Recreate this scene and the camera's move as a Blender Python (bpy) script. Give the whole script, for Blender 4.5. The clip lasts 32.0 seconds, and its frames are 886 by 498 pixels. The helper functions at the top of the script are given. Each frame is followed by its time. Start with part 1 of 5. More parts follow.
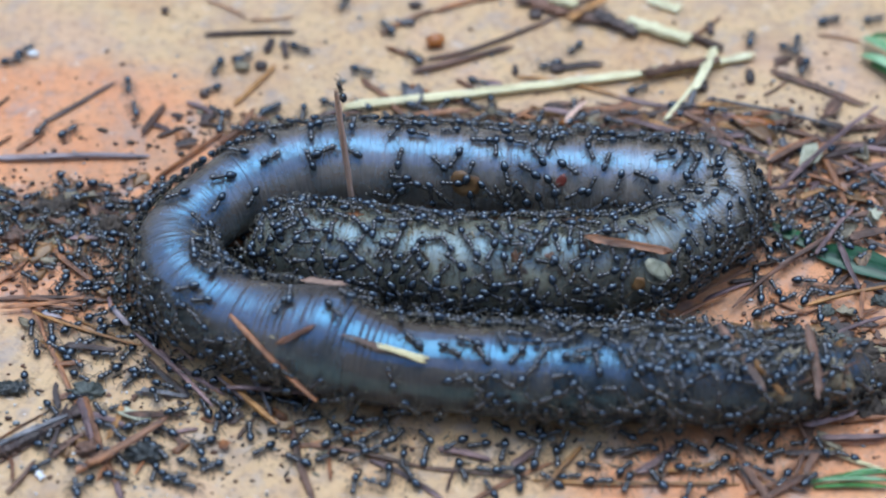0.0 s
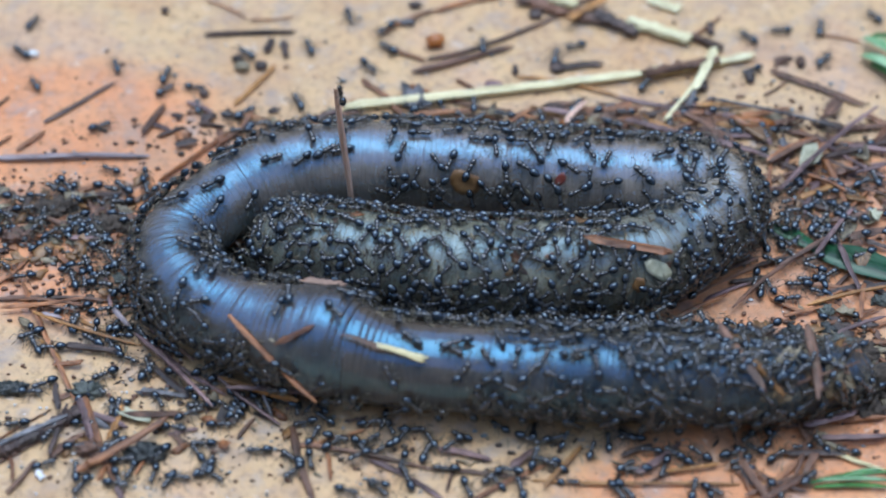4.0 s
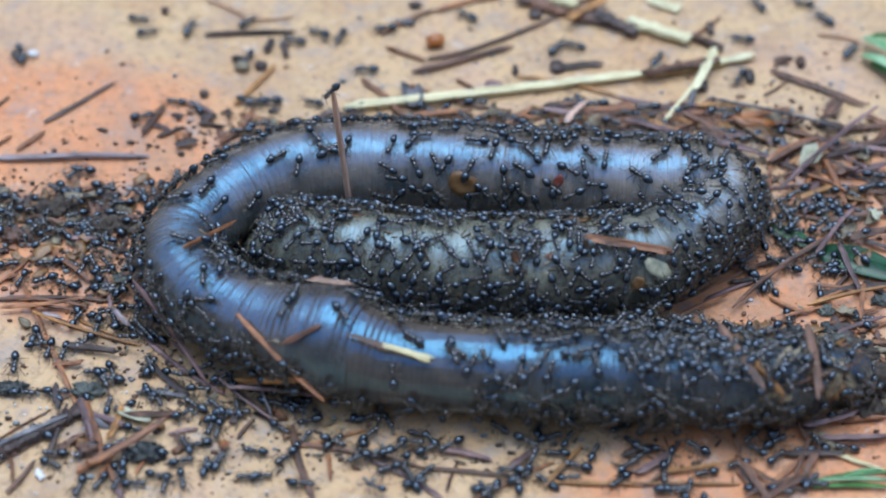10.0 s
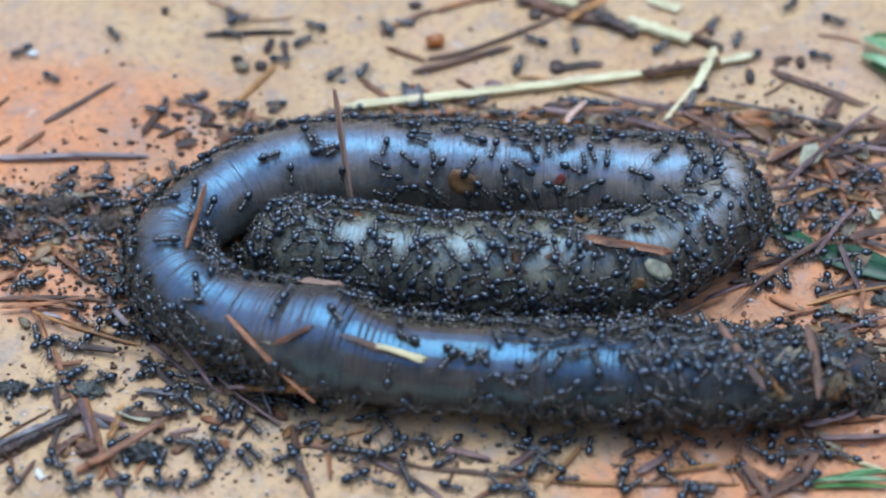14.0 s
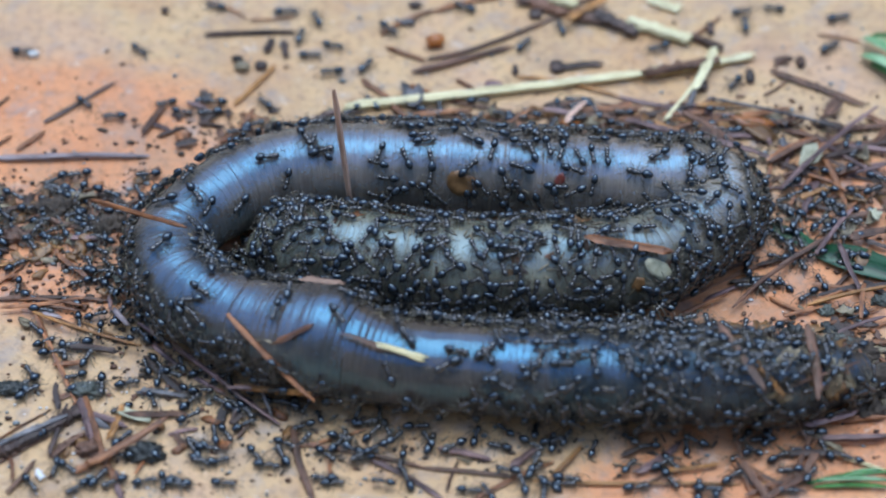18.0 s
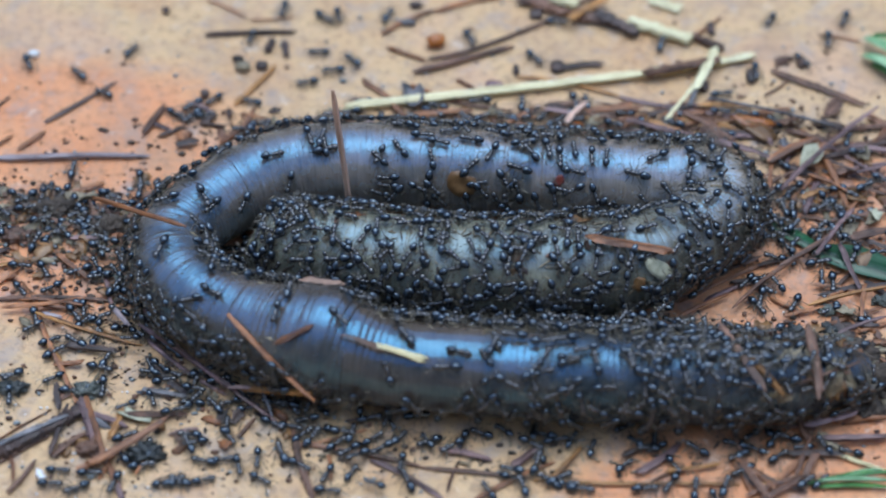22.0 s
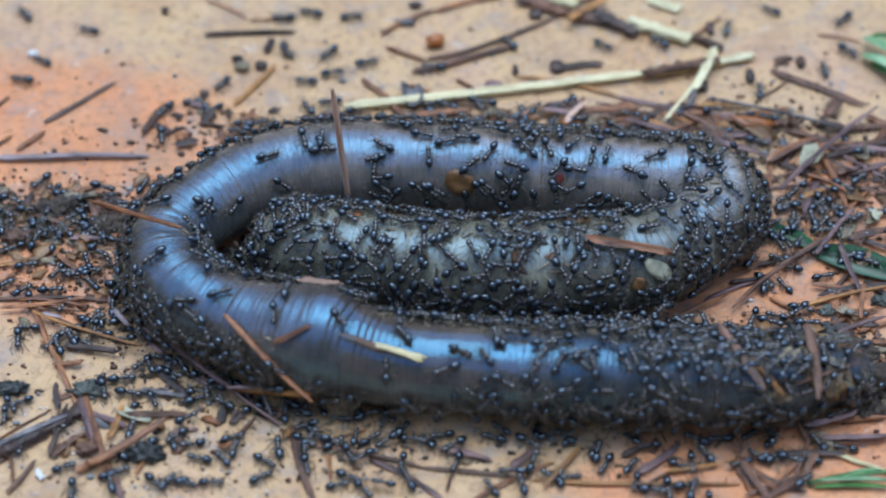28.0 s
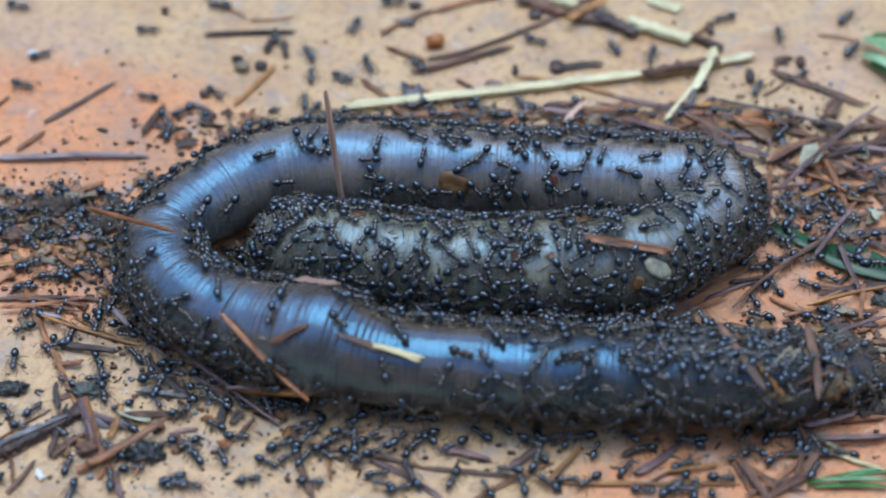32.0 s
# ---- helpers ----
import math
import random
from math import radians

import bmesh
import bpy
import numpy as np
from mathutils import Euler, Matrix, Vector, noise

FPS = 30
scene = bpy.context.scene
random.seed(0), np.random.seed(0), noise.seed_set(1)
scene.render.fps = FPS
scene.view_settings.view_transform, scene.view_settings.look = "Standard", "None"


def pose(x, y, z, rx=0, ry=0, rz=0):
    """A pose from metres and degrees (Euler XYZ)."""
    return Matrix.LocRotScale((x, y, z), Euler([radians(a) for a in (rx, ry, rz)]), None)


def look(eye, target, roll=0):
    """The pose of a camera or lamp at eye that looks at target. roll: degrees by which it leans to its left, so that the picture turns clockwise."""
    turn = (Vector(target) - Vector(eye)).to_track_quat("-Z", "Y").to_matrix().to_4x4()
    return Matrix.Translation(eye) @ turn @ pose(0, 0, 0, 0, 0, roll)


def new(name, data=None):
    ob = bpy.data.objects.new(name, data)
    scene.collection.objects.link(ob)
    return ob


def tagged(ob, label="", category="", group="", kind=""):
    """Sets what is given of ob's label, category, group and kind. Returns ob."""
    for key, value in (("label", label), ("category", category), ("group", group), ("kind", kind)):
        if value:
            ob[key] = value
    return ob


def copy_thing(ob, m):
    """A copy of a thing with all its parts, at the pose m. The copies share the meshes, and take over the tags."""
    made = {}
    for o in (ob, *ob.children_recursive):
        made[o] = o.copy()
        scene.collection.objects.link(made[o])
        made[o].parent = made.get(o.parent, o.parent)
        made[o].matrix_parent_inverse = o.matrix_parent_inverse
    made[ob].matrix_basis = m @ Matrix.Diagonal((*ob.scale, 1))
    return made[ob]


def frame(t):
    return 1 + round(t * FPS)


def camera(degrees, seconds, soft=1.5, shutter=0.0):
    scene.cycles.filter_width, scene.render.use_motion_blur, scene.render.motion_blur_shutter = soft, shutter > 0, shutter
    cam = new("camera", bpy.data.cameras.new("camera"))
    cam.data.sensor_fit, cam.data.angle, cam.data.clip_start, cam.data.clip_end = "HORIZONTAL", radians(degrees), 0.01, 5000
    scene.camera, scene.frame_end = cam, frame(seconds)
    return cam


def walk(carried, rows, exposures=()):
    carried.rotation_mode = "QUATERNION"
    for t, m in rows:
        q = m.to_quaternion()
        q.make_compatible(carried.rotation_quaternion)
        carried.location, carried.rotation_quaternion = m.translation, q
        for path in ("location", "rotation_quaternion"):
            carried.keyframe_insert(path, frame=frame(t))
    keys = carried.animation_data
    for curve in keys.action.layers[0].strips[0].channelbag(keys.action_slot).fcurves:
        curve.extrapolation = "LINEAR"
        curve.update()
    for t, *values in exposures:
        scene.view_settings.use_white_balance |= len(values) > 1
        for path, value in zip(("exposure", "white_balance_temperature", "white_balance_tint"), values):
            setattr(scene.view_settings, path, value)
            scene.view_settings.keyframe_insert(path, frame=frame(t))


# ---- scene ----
# a still camera on a stand, nudged once by a hair
MM = 0.001
cam = camera(22.0, 32.0, soft=2.0)
cam.data.dof.use_dof = True
cam.data.dof.focus_distance = 0.262
cam.data.dof.aperture_fstop = 16.0
EYE = (0.0, -0.19092, 0.19092)


def aim(dx):
    return look(EYE, (dx * MM, 0.0, 0.0))


walk(cam, [(0.0, aim(0.0)), (18.0, aim(0.0)), (21.0, aim(-0.03)), (23.0, aim(-0.11)), (25.0, aim(-0.08)),
           (27.5, aim(-0.01)), (32.0, aim(0.0))],
     exposures=[(0.0, 1.41), (13.0, 1.40), (19.0, 1.31), (32.0, 1.29)])

# ---- light: a bright veiled sky straight overhead, unseen added walls all round ----
world = bpy.data.worlds.new("sky")
scene.world = world
world.use_nodes = True
wn, wl = world.node_tree.nodes, world.node_tree.links
sky = wn.new("ShaderNodeTexSky")
sky.sky_type, sky.sun_disc = "NISHITA", False
sky.sun_elevation, sky.sun_rotation = radians(78), radians(0)
sky.altitude, sky.air_density, sky.dust_density = 100.0, 1.0, 0.8
wn["Background"].inputs["Strength"].default_value = 0.15
wl.new(sky.outputs["Color"], wn["Background"].inputs["Color"])
sun = new("sun", bpy.data.lights.new("sun", "SUN"))
sun.data.energy, sun.data.angle, sun.data.color = 0.80, radians(46), (0.76, 0.90, 1.0)
sun.matrix_world = look((0.02, 0.2, 1.0), (0, 0, 0))


# ---- materials ----
def nodes_of(name, rough=0.5, spec=0.5):
    m = bpy.data.materials.new(name)
    m.use_nodes = True
    b = m.node_tree.nodes["Principled BSDF"]
    b.inputs["Roughness"].default_value = rough
    b.inputs["Specular IOR Level"].default_value = spec
    return m, m.node_tree.nodes, m.node_tree.links, b


def noise_tex(n, l, scale, detail=4.0, rough=0.6, vec=None, dims="3D"):
    t = n.new("ShaderNodeTexNoise")
    t.noise_dimensions = dims
    t.inputs["Scale"].default_value, t.inputs["Detail"].default_value, t.inputs["Roughness"].default_value = scale, detail, rough
    if vec is not None:
        l.new(vec, t.inputs["Vector"])
    return t.outputs["Fac"]


def ramp(n, l, fac, stops):
    r = n.new("ShaderNodeValToRGB")
    while len(r.color_ramp.elements) < len(stops):
        r.color_ramp.elements.new(0.5)
    for e, (p, c) in zip(r.color_ramp.elements, stops):
        e.position, e.color = p, (*c, 1.0)
    l.new(fac, r.inputs["Fac"])
    return r.outputs["Color"]


def mix(n, l, fac, a, b, how="MIX"):
    x = n.new("ShaderNodeMix")
    x.data_type, x.blend_type = "RGBA", how
    for sock, v in ((x.inputs[0], fac), (x.inputs[6], a), (x.inputs[7], b)):
        if isinstance(v, (int, float)):
            sock.default_value = v
        elif isinstance(v, tuple):
            sock.default_value = (*v, 1.0)
        else:
            l.new(v, sock)
    return x.outputs[2]


def bump(n, l, b, height, strength, dist, normal=None):
    u = n.new("ShaderNodeBump")
    u.inputs["Strength"].default_value, u.inputs["Distance"].default_value = strength, dist
    l.new(height, u.inputs["Height"])
    if normal is not None:
        l.new(normal, u.inputs["Normal"])
    l.new(u.outputs["Normal"], b.inputs["Normal"])
    return u.outputs["Normal"]


def plain(name, dark, light, rough=0.5, scale=900.0, spec=0.5, grain=0.35, stretch=None, vary=0.25, ior=1.5):
    """Two-tone mottled surface with fine relief; each object a little different."""
    m, n, l, b = nodes_of(name, rough, spec)
    b.inputs["IOR"].default_value = ior
    tc = n.new("ShaderNodeTexCoord").outputs["Object"]
    if stretch:
        mp = n.new("ShaderNodeMapping")
        mp.inputs["Scale"].default_value = stretch
        l.new(tc, mp.inputs["Vector"])
        tc = mp.outputs["Vector"]
    f = noise_tex(n, l, scale, 5.0, 0.65, tc)
    big = noise_tex(n, l, scale * (0.45 if stretch else 0.17), 3.0, 0.5, tc)
    c = ramp(n, l, f, [(0.3, dark), (0.7, light)])
    c = mix(n, l, ramp(n, l, big, [(0.30, (0.85,) * 3), (0.52, (0.2,) * 3)]), c, tuple(0.55 * v for v in dark))
    if stretch:
        worn = ramp(n, l, noise_tex(n, l, scale * 0.3, 4.0, 0.6, tc), [(0.52, (0, 0, 0)), (0.68, (0.6, 0.6, 0.6))])
        c = mix(n, l, worn, c, tuple(min(0.8, 0.10 + 1.3 * v) for v in light))
    oi = n.new("ShaderNodeObjectInfo").outputs["Random"]
    hs = n.new("ShaderNodeHueSaturation")
    mr = n.new("ShaderNodeMapRange")
    mr.inputs["To Min"].default_value, mr.inputs["To Max"].default_value = 1 - vary, 1 + vary
    l.new(oi, mr.inputs["Value"])
    l.new(mr.outputs[0], hs.inputs["Value"])
    l.new(c, hs.inputs["Color"])
    l.new(hs.outputs["Color"], b.inputs["Base Color"])
    bump(n, l, b, f, grain, 0.0002)
    return m


def fibre(name, dark, light, rough=0.42, vary=0.3, scale=2000.0, worn=0.35, blot=0.8):
    """Damp dead plant fibre: streaks along the piece, darker and paler stretches, split grooves."""
    m, n, l, b = nodes_of(name, rough, 0.5)
    tc = n.new("ShaderNodeTexCoord").outputs["Object"]
    oi = n.new("ShaderNodeObjectInfo").outputs["Random"]
    far = n.new("ShaderNodeMath")
    far.operation = "MULTIPLY"
    far.inputs[1].default_value = 53.0
    l.new(oi, far.inputs[0])

    def grain(stretch, sc, detail):
        mp = n.new("ShaderNodeMapping")
        mp.inputs["Scale"].default_value = stretch
        l.new(tc, mp.inputs["Vector"])
        t = n.new("ShaderNodeTexNoise")
        t.noise_dimensions = "4D"
        t.inputs["Scale"].default_value, t.inputs["Detail"].default_value, t.inputs["Roughness"].default_value = sc, detail, 0.65
        l.new(mp.outputs["Vector"], t.inputs["Vector"])
        l.new(far.outputs[0], t.inputs["W"])
        return t.outputs["Fac"]

    streak = grain((0.06, 1.0, 1.0), scale, 4.0)
    patch = grain((0.5, 1.0, 1.0), 420.0, 4.0)
    c = ramp(n, l, streak, [(0.34, dark), (0.66, light)])
    c = mix(n, l, ramp(n, l, patch, [(0.40, (blot,) * 3), (0.56, (0, 0, 0))]), c, tuple(0.5 * v for v in dark))
    bleach = ramp(n, l, grain((0.2, 1.0, 1.0), 700.0, 5.0), [(0.56, (0, 0, 0)), (0.68, (worn,) * 3)])
    c = mix(n, l, bleach, c, tuple(min(0.85, 0.06 + 1.35 * v) for v in light))
    hs = n.new("ShaderNodeHueSaturation")
    mr = n.new("ShaderNodeMapRange")
    mr.inputs["To Min"].default_value, mr.inputs["To Max"].default_value = 1 - vary, 1 + vary
    l.new(oi, mr.inputs["Value"])
    l.new(mr.outputs[0], hs.inputs["Value"])
    l.new(c, hs.inputs["Color"])
    l.new(hs.outputs["Color"], b.inputs["Base Color"])
    n1 = bump(n, l, b, streak, 0.8, 0.0003)
    bump(n, l, b, patch, 0.4, 0.0004, n1)
    return m


def tile_material():
    """Worn, damp clay paving: cream slip over orange clay, with grit, stains and pits."""
    m, n, l, b = nodes_of("worn_clay", 0.5, 0.4)
    g = n.new("ShaderNodeNewGeometry").outputs["Position"]
    warp = n.new("ShaderNodeTexNoise")
    warp.inputs["Scale"].default_value, warp.inputs["Detail"].default_value = 60.0, 4.0
    l.new(g, warp.inputs["Vector"])
    sub = n.new("ShaderNodeVectorMath")
    sub.operation = "MULTIPLY_ADD"
    l.new(warp.outputs["Color"], sub.inputs[0])
    sub.inputs[1].default_value = (0.012, 0.012, 0.0)
    l.new(g, sub.inputs[2])
    orange = None
    for (cx, cy, sx, sy) in ((-0.052, 0.0235, 0.030, 0.016), (-0.035, 0.008, 0.03, 0.016), (0.048, -0.004, 0.022, 0.012), (0.000, 0.001, 0.034, 0.012),
                             (0.034, -0.031, 0.018, 0.008), (0.052, -0.030, 0.018, 0.010), (0.050, 0.008, 0.014, 0.010), (-0.046, -0.003, 0.022, 0.010),
                             (0.031, -0.037, 0.022, 0.009), (0.028, -0.012, 0.022, 0.009)):
        mp = n.new("ShaderNodeMapping")
        mp.vector_type = "TEXTURE"
        mp.inputs["Location"].default_value = (cx + 0.006, cy + 0.006, 0.0)
        mp.inputs["Scale"].default_value = (sx, sy, 1.0)
        l.new(sub.outputs[0], mp.inputs["Vector"])
        gr = n.new("ShaderNodeTexGradient")
        gr.gradient_type = "SPHERICAL"
        l.new(mp.outputs["Vector"], gr.inputs["Vector"])
        o = gr.outputs["Fac"]
        if orange is not None:
            mx = n.new("ShaderNodeMath")
            mx.operation = "MAXIMUM"
            l.new(orange, mx.inputs[0])
            l.new(o, mx.inputs[1])
            o = mx.outputs[0]
        orange = o
    soft = ramp(n, l, orange, [(0.02, (0, 0, 0)), (0.38, (1, 1, 1))])
    cream = ramp(n, l, noise_tex(n, l, 45.0, 5.0, 0.6, g), [(0.30, (0.55, 0.31, 0.15)), (0.50, (0.62, 0.405, 0.205)), (0.62, (0.60, 0.365, 0.205)), (0.78, (0.65, 0.42, 0.26))])
    clay = ramp(n, l, noise_tex(n, l, 90.0, 5.0, 0.6, g), [(0.3, (0.65, 0.25, 0.10)), (0.7, (0.71, 0.325, 0.15))])
    c = mix(n, l, soft, cream, clay)
    grit = ramp(n, l, noise_tex(n, l, 800.0, 4.0, 0.7, g), [(0.36, (0.25, 0.22, 0.21)), (0.50, (1, 1, 1))])
    c = mix(n, l, 0.42, c, grit, "MULTIPLY")
    spots = n.new("ShaderNodeTexVoronoi")
    spots.inputs["Scale"].default_value = 330.0
    l.new(sub.outputs[0], spots.inputs["Vector"])
    spot = ramp(n, l, spots.outputs["Distance"], [(0.10, (0.25, 0.2, 0.18)), (0.2, (1, 1, 1))])
    gate = ramp(n, l, noise_tex(n, l, 110.0, 3.0, 0.5, g), [(0.5, (0, 0, 0)), (0.62, (0.8, 0.8, 0.8))])
    c = mix(n, l, gate, c, mix(n, l, 1.0, c, spot, "MULTIPLY"))
    stain = ramp(n, l, noise_tex(n, l, 210.0, 6.0, 0.75, g), [(0.47, (0, 0, 0)), (0.70, (0.55, 0.55, 0.55))])
    c = mix(n, l, stain, c, (0.34, 0.25, 0.19))
    damp = ramp(n, l, noise_tex(n, l, 260.0, 5.0, 0.6, sub.outputs[0]), [(0.53, (0, 0, 0)), (0.70, (0.6, 0.6, 0.6))])
    c = mix(n, l, damp, c, (0.31, 0.28, 0.265))
    film = ramp(n, l, noise_tex(n, l, 75.0, 5.0, 0.65, sub.outputs[0]), [(0.50, (0, 0, 0)), (0.68, (0.5, 0.5, 0.5))])
    c = mix(n, l, film, c, (0.36, 0.215, 0.125))
    chalk = ramp(n, l, noise_tex(n, l, 330.0, 5.0, 0.7, sub.outputs[0]), [(0.60, (0, 0, 0)), (0.72, (0.6, 0.6, 0.6))])
    c = mix(n, l, chalk, c, (0.72, 0.64, 0.54))
    l.new(c, b.inputs["Base Color"])
    rr = ramp(n, l, noise_tex(n, l, 130.0, 4.0, 0.6, g), [(0.35, (0.34, 0.34, 0.34)), (0.7, (0.62, 0.62, 0.62))])
    l.new(rr, b.inputs["Roughness"])
    n1 = bump(n, l, b, noise_tex(n, l, 160.0, 6.0, 0.7, g), 0.45, 0.0011)
    bump(n, l, b, noise_tex(n, l, 900.0, 4.0, 0.65, g), 0.4, 0.0003, n1)
    return m


def skin(name, tones, rough, sheen, striae=0.5, gleam=(0.32, 0.67, 1.0)):
    """Wet worm skin with fine folds and mottling under a cuticle that gleams blue; sheen is its index.
    tones: dark and light of each pigment, between which each ring's own pigment chooses."""
    m, n, l, b = nodes_of(name, rough, 0.85)
    oi = n.new("ShaderNodeObjectInfo")
    mul = n.new("ShaderNodeMath")
    mul.operation = "MULTIPLY"
    mul.inputs[1].default_value = 40.0
    l.new(oi.outputs["Random"], mul.inputs[0])
    tc = n.new("ShaderNodeTexCoord").outputs["Object"]
    fold = n.new("ShaderNodeMapping")
    fold.inputs["Scale"].default_value = (3.2, 0.35, 0.35)
    l.new(tc, fold.inputs["Vector"])
    f = n.new("ShaderNodeTexNoise")
    f.noise_dimensions = "4D"
    f.inputs["Scale"].default_value, f.inputs["Detail"].default_value = 1100.0, 4.0
    l.new(fold.outputs["Vector"], f.inputs["Vector"])
    l.new(mul.outputs[0], f.inputs["W"])
    f = f.outputs["Fac"]
    g = n.new("ShaderNodeNewGeometry").outputs["Position"]
    blot = noise_tex(n, l, 150.0, 5.0, 0.65, g)
    own = n.new("ShaderNodeAttribute")
    own.attribute_type, own.attribute_name = "OBJECT", "pigment"
    low = ramp(n, l, own.outputs["Fac"], [(k / max(len(tones) - 1, 1), t[0]) for k, t in enumerate(tones)])
    high = ramp(n, l, own.outputs["Fac"], [(k / max(len(tones) - 1, 1), t[1]) for k, t in enumerate(tones)])
    c = mix(n, l, ramp(n, l, blot, [(0.32, (0, 0, 0)), (0.70, (1, 1, 1))]), low, high)
    c = mix(n, l, 0.35, c, ramp(n, l, f, [(0.35, (0.4, 0.36, 0.33)), (0.6, (1, 1, 1))]), "MULTIPLY")
    l.new(c, b.inputs["Base Color"])
    b.inputs["IOR"].default_value = sheen
    b.inputs["Specular Tint"].default_value = (*gleam, 1.0)
    rr = ramp(n, l, noise_tex(n, l, 420.0, 4.0, 0.6, g), [(0.3, (rough * 0.7,) * 3), (0.7, (rough * 1.45,) * 3)])
    l.new(rr, b.inputs["Roughness"])
    n1 = bump(n, l, b, f, striae, 0.00018)
    bump(n, l, b, blot, 0.3, 0.0006, n1)
    return m


clay_tile = tile_material()
# for the added walls; pale enough to bounce some fill light
wall_paint = plain("wall_plaster", (0.30, 0.265, 0.235), (0.40, 0.36, 0.325), 0.8, 120.0, 0.3, 0.3)
skin_body = skin("worm_skin", (((0.16, 0.15, 0.11), (0.42, 0.39, 0.29)), ((0.165, 0.13, 0.10), (0.37, 0.29, 0.22)), ((0.032, 0.032, 0.03), (0.095, 0.085, 0.075))), 0.23, 1.88, 1.0, (0.18, 0.60, 1.0))
TAIL_TONES = (((0.024, 0.024, 0.022), (0.075, 0.066, 0.056)), ((0.024, 0.024, 0.022), (0.075, 0.066, 0.056)))
skin_end = [skin("worm_skin_end", TAIL_TONES, 0.23 + 0.01 * k, 1.76 - 0.02 * k, 0.8, (0.22 + 0.01 * k, 0.61, 1.0)) for k in range(6)]     # duller towards the end
skin_tail = skin("worm_skin_tail", (((0.075, 0.057, 0.043), (0.165, 0.129, 0.097)), ((0.065, 0.05, 0.038), (0.145, 0.113, 0.087))), 0.22, 1.86, 0.6, (0.15, 0.58, 1.0))
skin_inner = skin("worm_skin_inner", (((0.14, 0.14, 0.098), (0.36, 0.355, 0.25)), ((0.06, 0.047, 0.038), (0.17, 0.13, 0.105))), 0.27, 1.62)
skin_band = skin("worm_skin_band", (((0.07, 0.052, 0.037), (0.15, 0.113, 0.08)), ((0.065, 0.048, 0.035), (0.14, 0.106, 0.076))), 0.14, 1.70, 0.08, (0.15, 0.58, 1.0))
ant_black = plain("ant_abdomen", (0.009, 0.010, 0.013), (0.020, 0.020, 0.023), 0.07, 2500.0, 0.5, 0.02, ior=1.9)
ant_black.node_tree.nodes["Principled BSDF"].inputs["Specular Tint"].default_value = (0.68, 0.86, 1.0, 1.0)
ant_dull = plain("ant_thorax", (0.016, 0.018, 0.021), (0.050, 0.046, 0.044), 0.26, 2500.0, 0.5, 0.15, ior=1.9)
ant_leg = plain("ant_leg", (0.05, 0.045, 0.036), (0.26, 0.225, 0.16), 0.25, 2500.0, 0.6, 0.1)
STR = (0.12, 1.0, 1.0)
rust = fibre("rust_needle", (0.15, 0.055, 0.021), (0.49, 0.20, 0.076))
bark = fibre("bark_brown", (0.07, 0.034, 0.020), (0.28, 0.137, 0.08), 0.5)
dark = fibre("dark_needle", (0.030, 0.021, 0.018), (0.115, 0.068, 0.052), 0.5)
plum = fibre("weathered_needle", (0.115, 0.065, 0.062), (0.34, 0.205, 0.185))
amber = fibre("amber_needle", (0.27, 0.115, 0.028), (0.56, 0.275, 0.085))
pale = fibre("pale_straw", (0.58, 0.47, 0.22), (0.90, 0.85, 0.54), 0.45, 0.1, blot=0.35)
lilac = fibre("lilac_needle", (0.20, 0.155, 0.16), (0.46, 0.38, 0.375), 0.42, 0.1)
grey = fibre("grey_twig", (0.085, 0.085, 0.09), (0.27, 0.255, 0.255), 0.5)
green = fibre("grass_green", (0.015, 0.10, 0.018), (0.10, 0.33, 0.07), 0.4, 0.15)
leaf_dark = plain("leaf_dark_green", (0.006, 0.045, 0.018), (0.022, 0.115, 0.045), 0.35, 1200.0, 0.5, 0.4, STR)
soil = plain("damp_soil", (0.030, 0.024, 0.019), (0.150, 0.112, 0.083), 0.75, 2200.0, 0.35, 1.0)
grime = plain("olive_grime", (0.13, 0.105, 0.065), (0.44, 0.36, 0.225), 0.5, 2200.0, 0.5, 0.8)
pale_olive = plain("pale_olive_leaf", (0.46, 0.45, 0.30), (0.72, 0.70, 0.50), 0.5, 1500.0, 0.4, 0.5)
white_grit = plain("white_grit", (0.78, 0.78, 0.74), (0.9, 0.9, 0.88), 0.4, 1500.0, 0.5, 0.3, None, 0.05)
grain_grey = plain("wet_grey_grain", (0.16, 0.19, 0.19), (0.42, 0.46, 0.46), 0.3, 1700.0, 0.6, 0.6)
wet_soil = plain("wet_dark_soil", (0.012, 0.017, 0.016), (0.06, 0.065, 0.055), 0.3, 1700.0, 0.6, 1.0)
sprig_green = fibre("sprig_green", (0.04, 0.20, 0.05), (0.40, 0.60, 0.34), 0.4, 0.1, blot=0.5)
wet_olive = plain("wet_olive_soil", (0.05, 0.06, 0.048), (0.21, 0.23, 0.19), 0.35, 1700.0, 0.5, 1.0)
stick_pink = fibre("pinkish_needle", (0.54, 0.31, 0.20), (0.80, 0.54, 0.41), 0.45, 0.05, blot=0.25)
seed_amber = plain("amber_seed", (0.30, 0.08, 0.012), (0.55, 0.19, 0.03), 0.3, 1200.0, 0.6, 0.4)
flake_brown = plain("brown_flake", (0.16, 0.075, 0.025), (0.30, 0.16, 0.06), 0.35, 1200.0, 0.5, 0.4)
flake_pink = plain("pinkish_flake", (0.26, 0.15, 0.10), (0.46, 0.29, 0.20), 0.5, 1500.0, 0.4, 0.5)
flake_red = plain("red_flake", (0.12, 0.018, 0.012), (0.22, 0.05, 0.03), 0.3, 1500.0, 0.5, 0.4)


